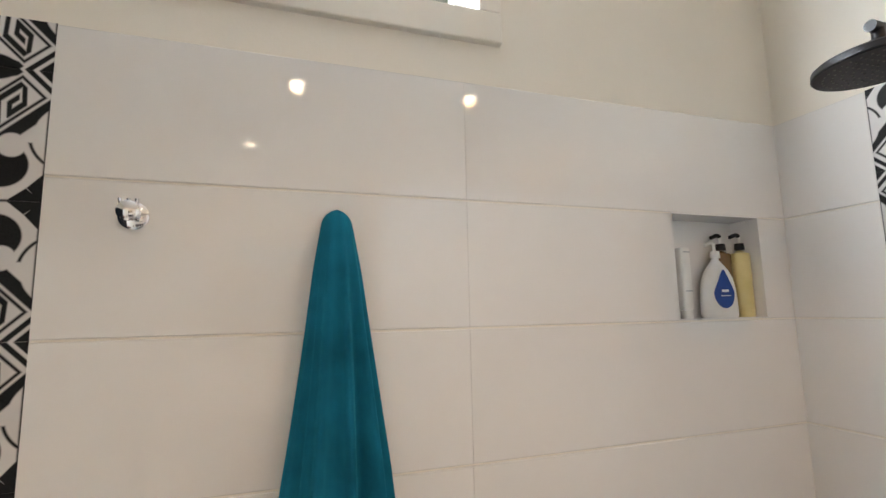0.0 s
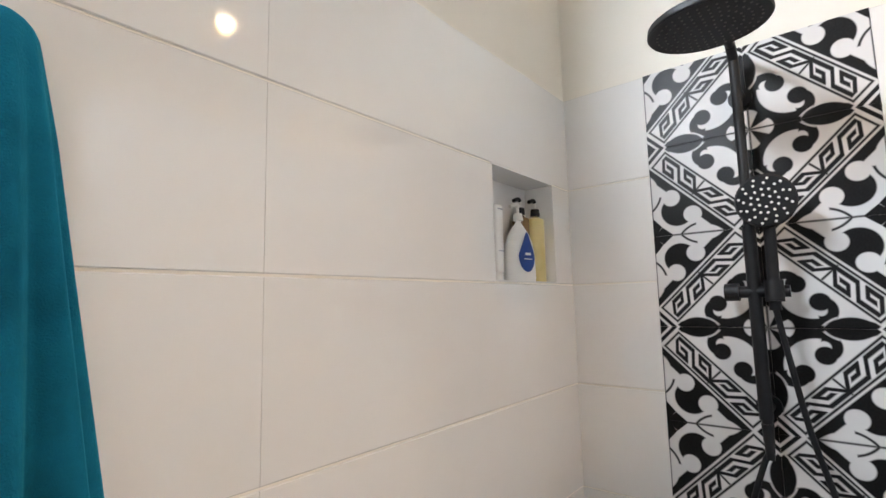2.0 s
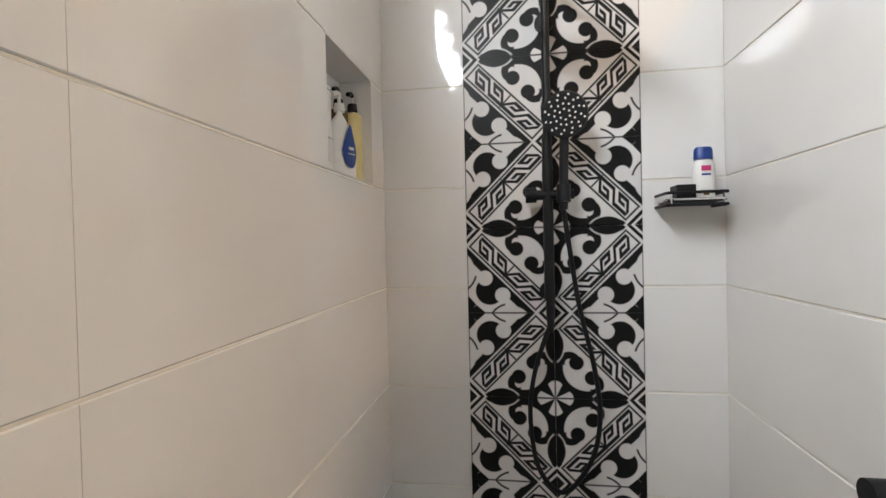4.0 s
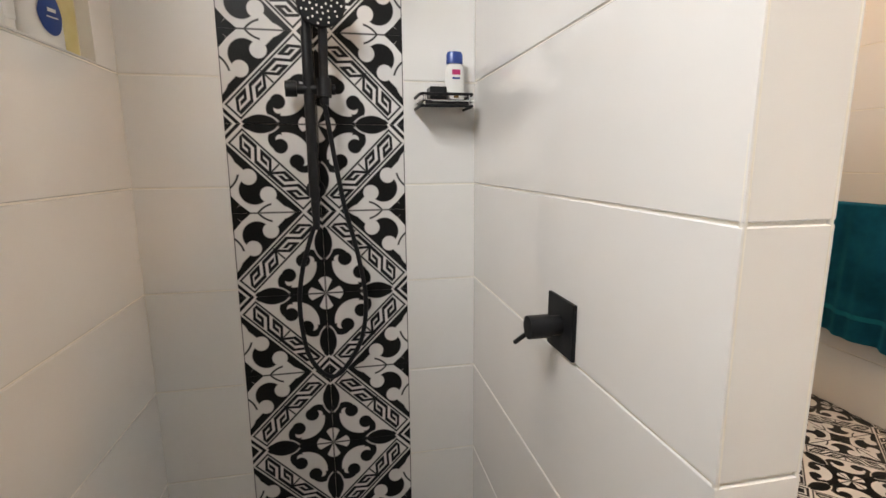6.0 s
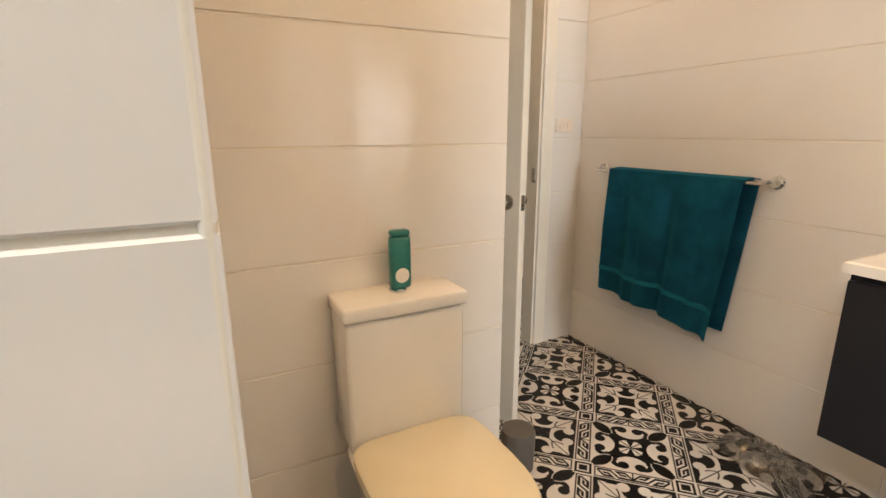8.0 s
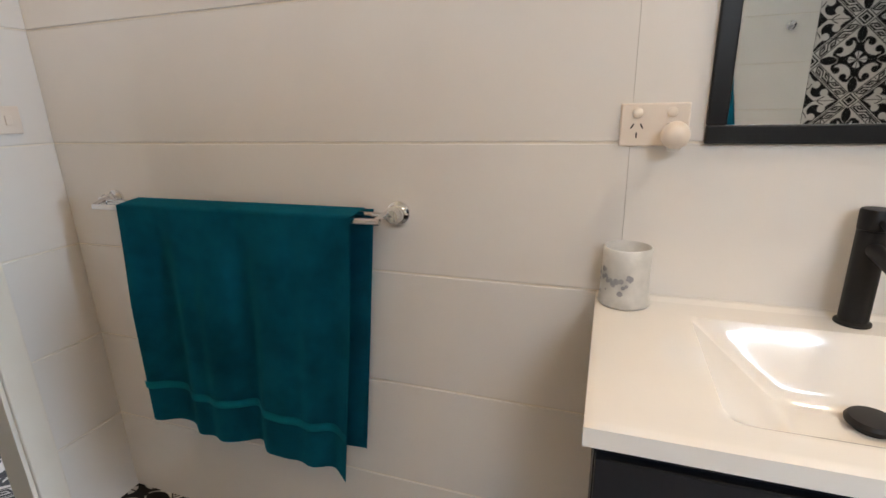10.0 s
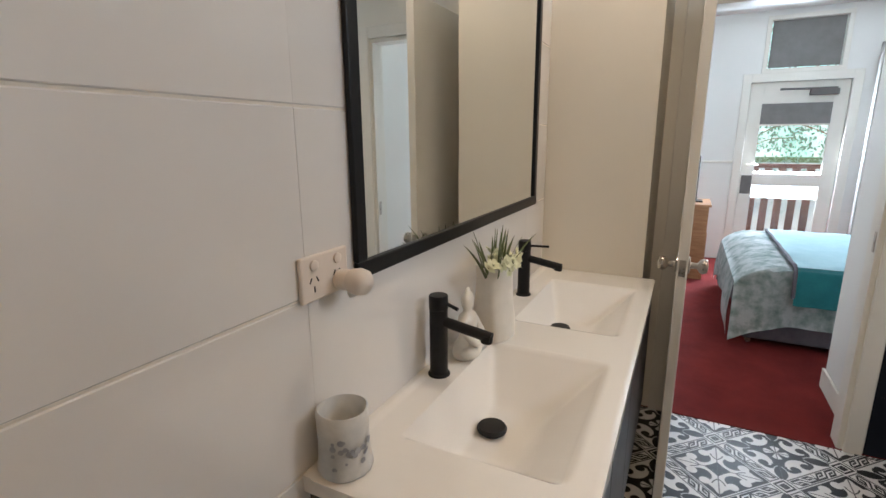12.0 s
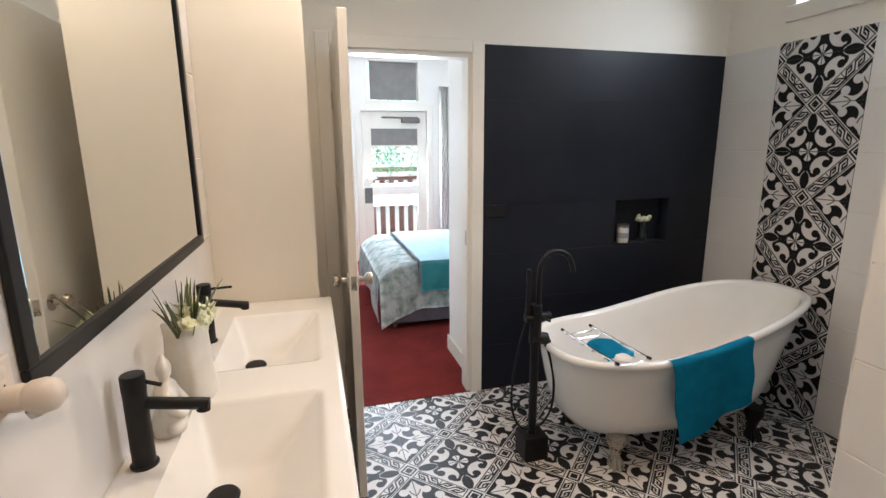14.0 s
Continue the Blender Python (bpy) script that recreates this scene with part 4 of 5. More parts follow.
def vanity():
    x0, x1, y1, top = -0.648, XV, -2.577, 0.900
    s = thing("vanity_cabinet", (0, 0, 0), "wall-hung charcoal vanity cabinet under white basins", "cabinet")
    for nm, q in (("end_panel", (x0 - 0.032, x0 - 0.014, YD, y1 - 0.024, 0.38, top - 0.031)), ("end_panel", (x1 + 0.003, x1 + 0.021, YD, y1 - 0.024, 0.38, top - 0.031)),
                  ("base_panel", (x1 + 0.021, x0 - 0.032, YD, y1 - 0.024, 0.38, 0.398)), ("back_panel", (x1 + 0.021, x0 - 0.032, YD, YD + 0.012, 0.398, top - 0.15)), ("front_rail", (x1 + 0.021, x0 - 0.032, y1 - 0.042, y1 - 0.025, top - 0.10, top - 0.031))):
        part(nm, B(*q), CABINET, s)
    n = 4
    wide = (x0 - x1 - 0.026) / n
    for k in range(n):
        a = x1 + 0.012 + wide * k
        d = part("cabinet_door", B(a + 0.002, a + wide - 0.002, y1 - 0.0235, y1 - 0.006, 0.384, top - 0.050, bevel=0.002), CABINET, s)
        part("finger_pull", B(a + 0.02, a + wide - 0.02, y1 - 0.008, y1 - 0.004, top - 0.049, top - 0.046), MATT_BLACK, d)
    c = thing("double_washbasin", (0, 0, 0), "glossy white ceramic vanity top with two sunk basins", "basin")
    basins = [(-0.812, -1.300), (-1.482, -1.970)]
    nx, ny = 190, 62

    def soft(v):
        v = max(0.0, min(1.0, v))
        return v * v * (3 - 2 * v)

    def height(x, y):
        z = top
        for a, b in basins:
            yb, yf = -2.945, -2.632
            facets = ((a - x) / 0.135, (x - b) / 0.135, (y - yb) / 0.055, (yf - y) / 0.120)
            if min(facets) > 0:
                # flat facets that run into one another and into the floor with a small radius
                low = -math.log(sum(math.exp(-14 * f) for f in facets) + math.exp(-14)) / 14
                z -= 0.114 * max(0.0, low) * soft(min(facets) / 0.10 + 0.35)
        if y < YD + 0.020:
            z += 0.004
        edge = min(x0 - x, y1 - y)
        if edge < 0.006:
            z -= (0.006 - edge) * 0.5
        return z

    bm = bmesh.new()
    ys = [YD + 0.001 + (y1 - YD - 0.001) * j / ny for j in range(ny + 1)]
    xs = [x0 + (x1 - x0) * i / nx for i in range(nx + 1)]
    g = [[bm.verts.new((x, y, height(x, y))) for y in ys] for x in xs]
    for i in range(nx):
        for j in range(ny):
            bm.faces.new((g[i][j], g[i + 1][j], g[i + 1][j + 1], g[i][j + 1]))
    rim = [g[i][0] for i in range(nx + 1)] + [g[nx][j] for j in range(1, ny + 1)] + [g[i][ny] for i in range(nx - 1, -1, -1)] + [g[0][j] for j in range(ny - 1, 0, -1)]
    low = [bm.verts.new((w.co.x, w.co.y, top - 0.030)) for w in rim]
    for k in range(len(rim)):
        j = (k + 1) % len(rim)
        bm.faces.new((rim[k], rim[j], low[j], low[k]))
    part("ceramic_top", bm, CERAMIC, c, smooth=True, angle=38)
    for px in (-1.060, -1.726):
        part("waste_plug", lathe(bmesh.new(), [(0, -0.004), (0.024, -0.004), (0.024, 0.004), (0.034, 0.006), (0.035, 0.011), (0.031, 0.017), (0, 0.019)], 32, pose(px, -2.852, 0.789)), MATT_BLACK, c, "black pop-up waste", smooth=True)


vanity()


def basin_tap(at, turned):
    s = thing("basin_mixer", at, "tall matt black basin mixer on the vanity", "tap", "basin mixers")
    part("base_ring", lathe(bmesh.new(), [(0, 0), (0.0265, 0), (0.0265, 0.004), (0.022, 0.007), (0, 0.007)], 28), MATT_BLACK, s, smooth=True)
    part("body", lathe(bmesh.new(), [(0, 0.004), (0.0215, 0.004), (0.0215, 0.162), (0.0205, 0.163), (0.0205, 0.165), (0.0225, 0.166), (0.0225, 0.196), (0.021, 0.199), (0, 0.2)], 30), MATT_BLACK, s, smooth=True)
    part("spout", rod(rod(bmesh.new(), (0, 0.012, 0.136), (0, 0.132, 0.116), 0.0125, n=20), (0, 0.120, 0.104), (0, 0.122, 0.122), 0.0135, n=18), MATT_BLACK, s, smooth=True)
    part("lever", rod(bmesh.new(), (0, 0.018, 0.182), (0, 0.086 if turned else 0.050, 0.184 if turned else 0.170), 0.0042, n=10), MATT_BLACK, s, smooth=True)


basin_tap((-1.068, -2.992, 0.900), False)
basin_tap((-1.735, -2.992, 0.900), True)


def mirror():
    s = thing("wall_mirror", (0, 0, 0), "large wall mirror in a black timber frame", "mirror")
    x0, x1, z0, z1, w = -0.812, -1.968, 1.198, 2.08, 0.032
    part("mirror_glass", B(x1 + 0.01, x0 - 0.01, YD + 0.001, YD + 0.005, z0 + 0.01, z1 - 0.01), MIRROR, s)
    for nm, q in (("frame_bottom", (x1, x0, YD + 0.0005, YD + 0.013, z0, z0 + w)), ("frame_top", (x1, x0, YD + 0.0005, YD + 0.013, z1 - w, z1)), ("frame_side", (x1, x1 + w, YD + 0.0005, YD + 0.0125, z0 + w, z1 - w)), ("frame_side", (x0 - w, x0, YD + 0.0005, YD + 0.0125, z0 + w, z1 - w))):
        part(nm, B(*q, bevel=0.003), BLACK_FRAME, s)


mirror()


def tumbler_cup():
    s = thing("tooth_mug", (-0.700, -2.985, 0.9), "white ceramic mug with a grey flower print", "mug")

    def wob(a, z):
        return 1 + 0.015 * math.sin(3 * a + 40 * z) + 0.01 * math.sin(5 * a)

    part("mug_body", lathe(bmesh.new(), [(0, 0.001), (0.044, 0.001), (0.048, 0.006), (0.045, 0.025), (0.043, 0.06), (0.044, 0.112), (0.041, 0.114), (0.039, 0.110), (0.039, 0.02), (0.030, 0.012), (0, 0.012)], 40, wob=wob), MUG, s, smooth=True, angle=60)
    rng = random.Random(5)
    bm = bmesh.new()
    for _ in range(26):
        a = rng.uniform(0.25, 1.75)
        z = 0.042 + rng.gauss(0.014, 0.013)
        r = 0.0462
        m = Matrix.Translation((r * math.cos(a), r * math.sin(a), max(0.018, min(0.085, z)))) @ Matrix.Rotation(a + math.pi / 2, 4, "Z") @ Matrix.Rotation(math.pi / 2, 4, "X")
        bmesh.ops.create_circle(bm, cap_ends=True, segments=7, radius=rng.uniform(0.0025, 0.006), matrix=m)
    part("flower_print", bm, GREY_PRINT, s)
    soap_ = thing("cotton_ball", (-0.702, -2.984, 0.928), "white cotton ball inside the mug", "cotton ball")
    bm = bmesh.new()
    bmesh.ops.create_icosphere(bm, subdivisions=3, radius=0.015)
    for w in bm.verts:
        w.co *= 1 + 0.12 * noise.noise(w.co * 160)
    part("cotton", bm, PLASTIC, soap_, smooth=True)


tumbler_cup()


def figurine():
    bm = bmesh.new()
    lathe(bm, [(0, 0), (0.055, 0), (0.060, 0.010), (0.054, 0.030), (0.038, 0.040), (0.034, 0.062), (0.040, 0.086), (0.036, 0.104), (0.018, 0.116), (0.015, 0.122), (0.024, 0.134), (0.026, 0.148), (0.020, 0.162), (0.010, 0.170), (0.007, 0.178), (0, 0.180)], 28,
          Matrix.Diagonal((1, 0.62, 1, 1)))
    for sx in (-1, 1):
        tube(bm, smooth_path([(sx * 0.036, 0, 0.100), (sx * 0.047, 0.012, 0.070), (sx * 0.036, 0.030, 0.046), (sx * 0.010, 0.036, 0.042)], 5), 0.010, 10)
        lathe(bm, [(0, -0.016), (0.030, -0.010), (0.034, 0.0), (0.028, 0.012), (0, 0.018)], 18, Matrix.Translation((sx * 0.034, 0.016, 0.020)) @ Matrix.Diagonal((1, 0.7, 1, 1)))
    ob = part("seated_figurine", bm, STONE, smooth=True, angle=80, m=pose(-1.205, -2.978, 0.900, 0, 0, 8))
    tagged(ob, "small cream stone seated figurine beside the tap", "figurine")


figurine()


def vase():
    at = Vector((-1.342, -2.958, 0.900))
    s = thing("flower_vase", at, "tall white square vase twisted slightly wider at its top", "vase")
    bm = bmesh.new()
    prof = [(0.0, 0.0), (0.050, 0.0), (0.053, 0.006), (0.050, 0.06), (0.045, 0.12), (0.043, 0.17), (0.046, 0.205), (0.043, 0.207), (0.039, 0.19), (0.037, 0.12), (0.0, 0.11)]

    def sq(a, z):
        a += 0.3 + z * 1.6
        return 1.0 / max(abs(math.cos(a)), abs(math.sin(a))) ** 0.55

    part("vase_body", lathe(bm, prof, 48, wob=sq), STONE, s, smooth=True, angle=70)
    plant = thing("flower_bunch", at + Vector((0, 0, 0.205)), "cream flowers with slim green leaves in the vase", "plant")
    rng = random.Random(21)
    for k in range(26):
        a, lean, h = rng.uniform(0, 6.28), rng.uniform(0.020, 0.145), rng.uniform(0.045, 0.110)
        tip = Vector((lean * math.cos(a) * 1.4, lean * math.sin(a) * 0.7 + 0.005, h))
        base = Vector((0.02 * math.cos(a), 0.02 * math.sin(a), -0.055))
        bm = bmesh.new()
        side = Vector((-math.sin(a + 0.6), math.cos(a + 0.6), 0))
        prev = None
        for j in range(7):
            f = j / 6
            c = base.lerp(tip, f) + Vector((0, 0, 0.015 * math.sin(f * 3.1)))
            wd = 0.0042 * (1 - f ** 2.5) + 0.0004
            row = [bm.verts.new(c + side * wd), bm.verts.new(c + Vector((0, 0, 0)) + side.cross(Vector((0, 0, 1))) * 0.0012), bm.verts.new(c - side * wd)]
            if prev:
                bm.faces.new((prev[0], row[0], row[1], prev[1]))
                bm.faces.new((prev[1], row[1], row[2], prev[2]))
            prev = row
        part("leaf_blade", bm, GREEN, plant, smooth=True)
    for k in range(27):
        a, r = k * 2.4, 0.024 + 0.058 * ((k * 0.618) % 1)
        c = Vector((r * math.cos(a) * 1.25, r * math.sin(a) * 0.7 + 0.012, 0.022 - 0.45 * max(0, r - 0.045) + rng.uniform(-0.012, 0.022)))
        fl = bmesh.new()
        turn = Euler((rng.uniform(-1.9, -0.5), rng.uniform(-0.6, 0.6), rng.uniform(-0.5, 0.5))).to_matrix()
        for j in range(6):
            b = a + j * 1.0472
            d = turn @ (Vector((math.cos(b), math.sin(b), 0.45)) * 0.0205)
            e = turn @ (Vector((-math.sin(b), math.cos(b), 0)) * 0.0095)
            v0, v1, v2, v3 = (fl.verts.new(c + q) for q in (Vector((0, 0, 0)), d * 0.6 + e, d, d * 0.6 - e))
            fl.faces.new((v0, v1, v2, v3))
        bmesh.ops.create_icosphere(fl, subdivisions=1, radius=0.0048, matrix=Matrix.Translation(c + turn @ Vector((0, 0, 0.005))))
        part("flower_head", fl, PETAL, plant, smooth=True)


vase()


def crumpled_bag():
    s = thing("plastic_bag", (-0.40, -2.90, 0.0), "crumpled clear plastic bag lying on the floor tiles", "bag")

    def f(a, b):
        x, y = (a - 0.5) * 0.36, (b - 0.5) * 0.24
        k = Vector((x * 11, y * 11, 1.7))
        h = 0.030 * (1 - abs(2 * a - 1) ** 2) * (1 - abs(2 * b - 1) ** 2) * (0.8 + 1.4 * abs(noise.noise(k))) + 0.012 * abs(noise.noise(k * 2.7))
        return (x + 0.03 * noise.noise(k * 0.6), y + 0.03 * noise.noise(k * 0.6 + Vector((9, 0, 0))), 0.002 + h)

    part("plastic_film", sheet(bmesh.new(), f, 44, 30, 0.0012), BAG, s)


crumpled_bag()


# ---------------------------------------------------------------- bath corner
def bath():
    cx, cy, hw, hl = -2.060, -0.825, 0.352, 0.742
    s = thing("clawfoot_bath", (cx, cy, 0), "white freestanding slipper bath on claw feet", "bath")
    n = 72

    def rim_z(y):
        f = max(0.0, (y + hl * 0.55) / (hl * 1.55))
        return 0.585 + 0.165 * f * f * (3 - 2 * f)

    def outline(k, grow):
        a = 2 * math.pi * k / n
        c, d = math.cos(a), math.sin(a)
        e = 0.64 if d < 0 else 0.74
        x = (hw + grow) * math.copysign(abs(c) ** e, c)
        y = (hl + grow) * math.copysign(abs(d) ** (0.62 if d < 0 else 0.92), d)
        if y > 0:
            x *= 1 - 0.10 * (y / hl) ** 2
        return x, y

    def shell(levels, flip):
        bm = bmesh.new()
        rws = []
        for drop, grow, fs, shift in levels:
            row = []
            for k in range(n):
                x, y = outline(k, grow)
                z = rim_z(y)
                zz = z + drop if drop >= -0.05 else 0.135 + (z - 0.135) * (1 + drop)
                row.append(bm.verts.new((x * fs, y * (fs if y > 0 else min(1.0, fs + 0.05)) + shift, zz)))
            rws.append(row)
        for a, b in zip(rws, rws[1:]):
            for k in range(n):
                bm.faces.new((a[k], a[(k + 1) % n], b[(k + 1) % n], b[k]))
        bm.faces.new(rws[-1])
        return bm

    outer = [(0.0, -0.034, 1.0, 0), (0.010, -0.024, 1.0, 0), (0.013, -0.008, 1.0, 0), (0.008, 0.006, 1.0, 0), (-0.006, 0.011, 1.0, 0), (-0.020, 0.006, 1.0, 0), (-0.028, -0.010, 1.0, 0), (-0.034, -0.022, 1.0, 0),
             (-0.20, -0.024, 0.965, 0), (-0.40, -0.028, 0.92, -0.008), (-0.60, -0.032, 0.885, -0.016), (-0.78, -0.036, 0.845, -0.022), (-0.90, -0.044, 0.79, -0.026), (-0.97, -0.060, 0.70, -0.03), (-1.0, -0.10, 0.54, -0.03)]
    inner = [(0.0, -0.034, 1.0, 0), (-0.012, -0.040, 1.0, 0), (-0.2, -0.046, 0.95, 0), (-0.45, -0.052, 0.89, -0.008), (-0.68, -0.060, 0.81, -0.014), (-0.84, -0.075, 0.71, -0.02), (-0.91, -0.10, 0.58, -0.02), (-0.93, -0.14, 0.40, -0.02)]
    part("outer_shell", shell(outer, False), ENAMEL, s, smooth=True, angle=60)
    part("inner_shell", shell(inner, True), ENAMEL, s, smooth=True, angle=60)
    for fx, fy in ((0.205, -0.46), (-0.205, -0.46), (0.195, 0.38), (-0.195, 0.38)):
        bm = bmesh.new()
        lathe(bm, [(0, 0), (0.024, 0), (0.034, 0.012), (0.036, 0.030), (0.026, 0.050), (0.022, 0.075), (0.032, 0.110), (0.050, 0.150), (0.046, 0.185), (0, 0.19)], 18, pose(fx, fy, 0))
        sx = math.copysign(1, fx)
        for a in (-0.6, 0.0, 0.6):
            dx, dy = sx * math.cos(a), math.sin(a)
            tube(bm, smooth_path([(fx + 0.020 * dx, fy + 0.020 * dy, 0.062), (fx + 0.040 * dx, fy + 0.040 * dy, 0.036), (fx + 0.046 * dx, fy + 0.046 * dy, 0.006)], 4), 0.008, 8)
        part("claw_foot", bm, BRUSHED if fx > 0 and fy < 0 else MATT_BLACK, s, "cast claw foot", smooth=True)
    return rim_z, cx, cy, hw, hl


rim_z, BX, BY, BHW, BHL = bath()


def bath_filler():
    s = thing("bath_filler", (-2.060, -1.630, 0), "matt black floor-standing bath filler with handset", "tap")
    part("floor_box", B(-0.062, 0.062, -0.062, 0.062, 0, 0.125, bevel=0.004), MATT_BLACK, s)
    part("pillar", rod(bmesh.new(), (0, 0, 0.12), (0, 0, 0.70), 0.021), MATT_BLACK, s, smooth=True)
    part("mixer_body", rod(rod(bmesh.new(), (0, 0, 0.60), (0, 0, 0.80), 0.029), (0, -0.055, 0.735), (0, 0.075, 0.735), 0.021), MATT_BLACK, s, smooth=True)
    part("valve_body", rod(rod(bmesh.new(), (0, -0.02, 0.635), (0, 0.060, 0.620), 0.030), (0, 0.055, 0.64), (0, 0.075, 0.60), 0.012), MATT_BLACK, s, smooth=True)
    part("spout", tube(bmesh.new(), smooth_path([(0, 0.012, 0.79), (0, 0.012, 0.94), (0, 0.022, 1.00), (0, 0.060, 1.045), (0, 0.110, 1.050), (0, 0.155, 1.028), (0, 0.180, 0.985), (0, 0.188, 0.945)], 7), 0.0125, 14), MATT_BLACK, s, "goose-neck spout", smooth=True)
    part("handset", rod(rod(bmesh.new(), (0, -0.042, 0.76), (0, -0.042, 0.975), 0.0115), (0, -0.042, 0.74), (0, -0.042, 0.78), 0.015), MATT_BLACK, s, smooth=True)
    part("lever", rod(bmesh.new(), (0.02, 0.03, 0.735), (0.085, 0.03, 0.742), 0.006, n=10), MATT_BLACK, s, smooth=True)
    part("hose", tube(bmesh.new(), smooth_path([(0, -0.045, 0.73), (0.008, -0.085, 0.60), (0.012, -0.115, 0.44), (0.012, -0.120, 0.30), (0.012, -0.085, 0.190), (0.012, -0.02, 0.150), (0.012, 0.050, 0.175), (0.012, 0.098, 0.26), (0.012, 0.102, 0.40), (0.010, 0.070, 0.55), (0, 0.040, 0.61)], 8), 0.0062, 10), RUBBER, s, "black flexible hose", smooth=True)


bath_filler()


def bath_caddy():
    z = 0.618
    m = pose(-1.935, -1.335, z, 0, 0, 4)
    s = thing("bath_caddy", m, "chrome wire caddy across the bath rim", "caddy")
    for y in (-0.085, 0.085):
        part("side_rail", tube(bmesh.new(), [(-0.215, y, 0.0), (0.205, y, 0.0)], 0.0042, 8), CHROME, s, smooth=True)
    for x in (-0.20, -0.13, -0.06, 0.02, 0.11, 0.19):
        part("cross_bar", tube(bmesh.new(), smooth_path([(x, -0.085, 0), (x, -0.075, -0.020), (x, 0, -0.022), (x, 0.075, -0.020), (x, 0.085, 0)], 4), 0.0036, 8), CHROME, s, smooth=True)
    for x in (-0.215, 0.205):
        for y in (-0.085, 0.085):
            part("end_cap", rod(bmesh.new(), (x - 0.008, y, 0), (x + 0.008, y, 0), 0.0075, n=10), RUBBER, s)
    f = thing("face_cloth", m @ pose(0.050, 0.0, -0.016), "folded teal face cloth on the bath caddy", "cloth")

    def fold(a, b):
        return ((a - 0.5) * 0.175, (b - 0.5) * 0.150, 0.030 + 0.007 * math.sin(3 * a + 2) + 0.005 * math.sin(5 * b) - 0.018 * (abs(2 * a - 1) ** 6 + abs(2 * b - 1) ** 6))

    part("cloth_top", sheet(bmesh.new(), fold, 24, 20, 0.006), BLUE_TOWEL, f, smooth=True, angle=100)
    part("cloth_fold", B(-0.082, 0.082, -0.070, 0.070, 0.0, 0.014, bevel=0.006), BLUE_TOWEL, f, smooth=True)
    sp = thing("soap_bar", m @ pose(0.150, -0.010, -0.017), "oval white soap bar on the bath caddy", "soap")
    part("soap", lathe(bmesh.new(), [(0, 0), (0.03, 0.001), (0.038, 0.009), (0.030, 0.019), (0, 0.021)], 24), PLASTIC, sp, smooth=True)


bath_caddy()


def bath_side_towel():
    s = thing("hand_towel", (0, 0, 0), "turquoise towel hanging over the bath rim", "towel")
    rng = random.Random(2)

    def f(a, d):
        y = -1.150 + 0.435 * a
        zr = rim_z(y - BY) + 0.016
        ex = BX + BHW * (1 - 0.10 * max(0, (y - BY) / BHL) ** 2) + 0.012
        if d < 0.2:
            k = d / 0.2
            return (ex - 0.085 + 0.080 * k, y, zr - 0.060 * (1 - k) ** 2.2)
        if d < 0.28:
            k = (d - 0.2) / 0.08 * math.pi / 2
            return (ex - 0.005 + 0.016 * math.sin(k), y, zr - 0.016 * (1 - math.cos(k)))
        k = (d - 0.28) / 0.72
        drop = 0.375 - 0.055 * a + 0.018 * math.sin(4 * a + 0.5)
        yy = y + k * (0.055 - 0.035 * a) + 0.006 * math.sin(9 * k + 3 * a)
        return (ex + 0.012 + 0.012 * math.sin(6.5 * a + 0.6) * k + 0.008 * math.sin(13 * a + 2 * k) * k, yy, zr - 0.016 - drop * k)

    part("towel_cloth", sheet(bmesh.new(), f, 56, 64, 0.005), BLUE_TOWEL, s, smooth=True, angle=110)


bath_side_towel()
cn = thing("candle_jar", pose(XE - 0.050, -0.642, 0.9085), "white candle jar in the black niche", "candle")
part("jar_body", lathe(bmesh.new(), [(0, 0), (0.036, 0), (0.038, 0.004), (0.038, 0.098), (0.035, 0.100), (0.034, 0.080), (0, 0.078)], 28), PLASTIC, cn, smooth=True, angle=50)
part("jar_label", lathe(bmesh.new(), [(0.0386, 0.030), (0.0386, 0.066)], 28), GREY_PRINT, cn)
part("jar_lid", lathe(bmesh.new(), [(0, 0.101), (0.038, 0.101), (0.038, 0.118), (0.034, 0.121), (0, 0.122)], 28), BRUSHED, cn, smooth=True, angle=50)
vs = thing("glass_vase", pose(XE - 0.050, -0.488, 0.9085), "small clear glass vase in the black niche", "vase")
part("vase_body", lathe(bmesh.new(), [(0, 0), (0.030, 0), (0.034, 0.02), (0.030, 0.06), (0.020, 0.095), (0.024, 0.125), (0.022, 0.125), (0.017, 0.095), (0.027, 0.06), (0.030, 0.02), (0, 0.012)], 24), GLASS, vs, smooth=True)
bl = thing("flower_sprig", pose(XE - 0.050, -0.488, 0.9085 + 0.118), "pale flower sprig in a glass vase", "flowers")
rng = random.Random(9)
for k in range(7):
    a = k * 0.9
    bm = bmesh.new()
    bmesh.ops.create_icosphere(bm, subdivisions=2, radius=0.016, matrix=Matrix.Translation((0.025 * math.cos(a), 0.042 * math.sin(a), 0.035 + 0.010 * math.sin(k * 2))))
    for w in bm.verts:
        w.co += Vector((1, 1, 1)) * 0.006 * noise.noise(w.co * 90)
    part("flower_head", bm, PETAL, bl, smooth=True)
for k in range(3):
    part("stalk", rod(bmesh.new(), (0, 0, -0.10), (0.015 * math.cos(k * 2), 0.022 * math.sin(k * 2), 0.03), 0.0018, n=6), GREEN, bl)
bs = thing("power_socket", pose(XE, -1.572, 1.160, 0, 0, -90), "black double power socket on black tiles", "socket")
part("plate", B(-0.058, 0.058, 0.0005, 0.010, -0.038, 0.038, bevel=0.003), MATT_BLACK, bs)
for k in (-0.028, 0.028):
    part("switch_rocker", B(k - 0.008, k + 0.008, 0.010, 0.0125, 0.010, 0.026, bevel=0.001), MATT_BLACK, bs)

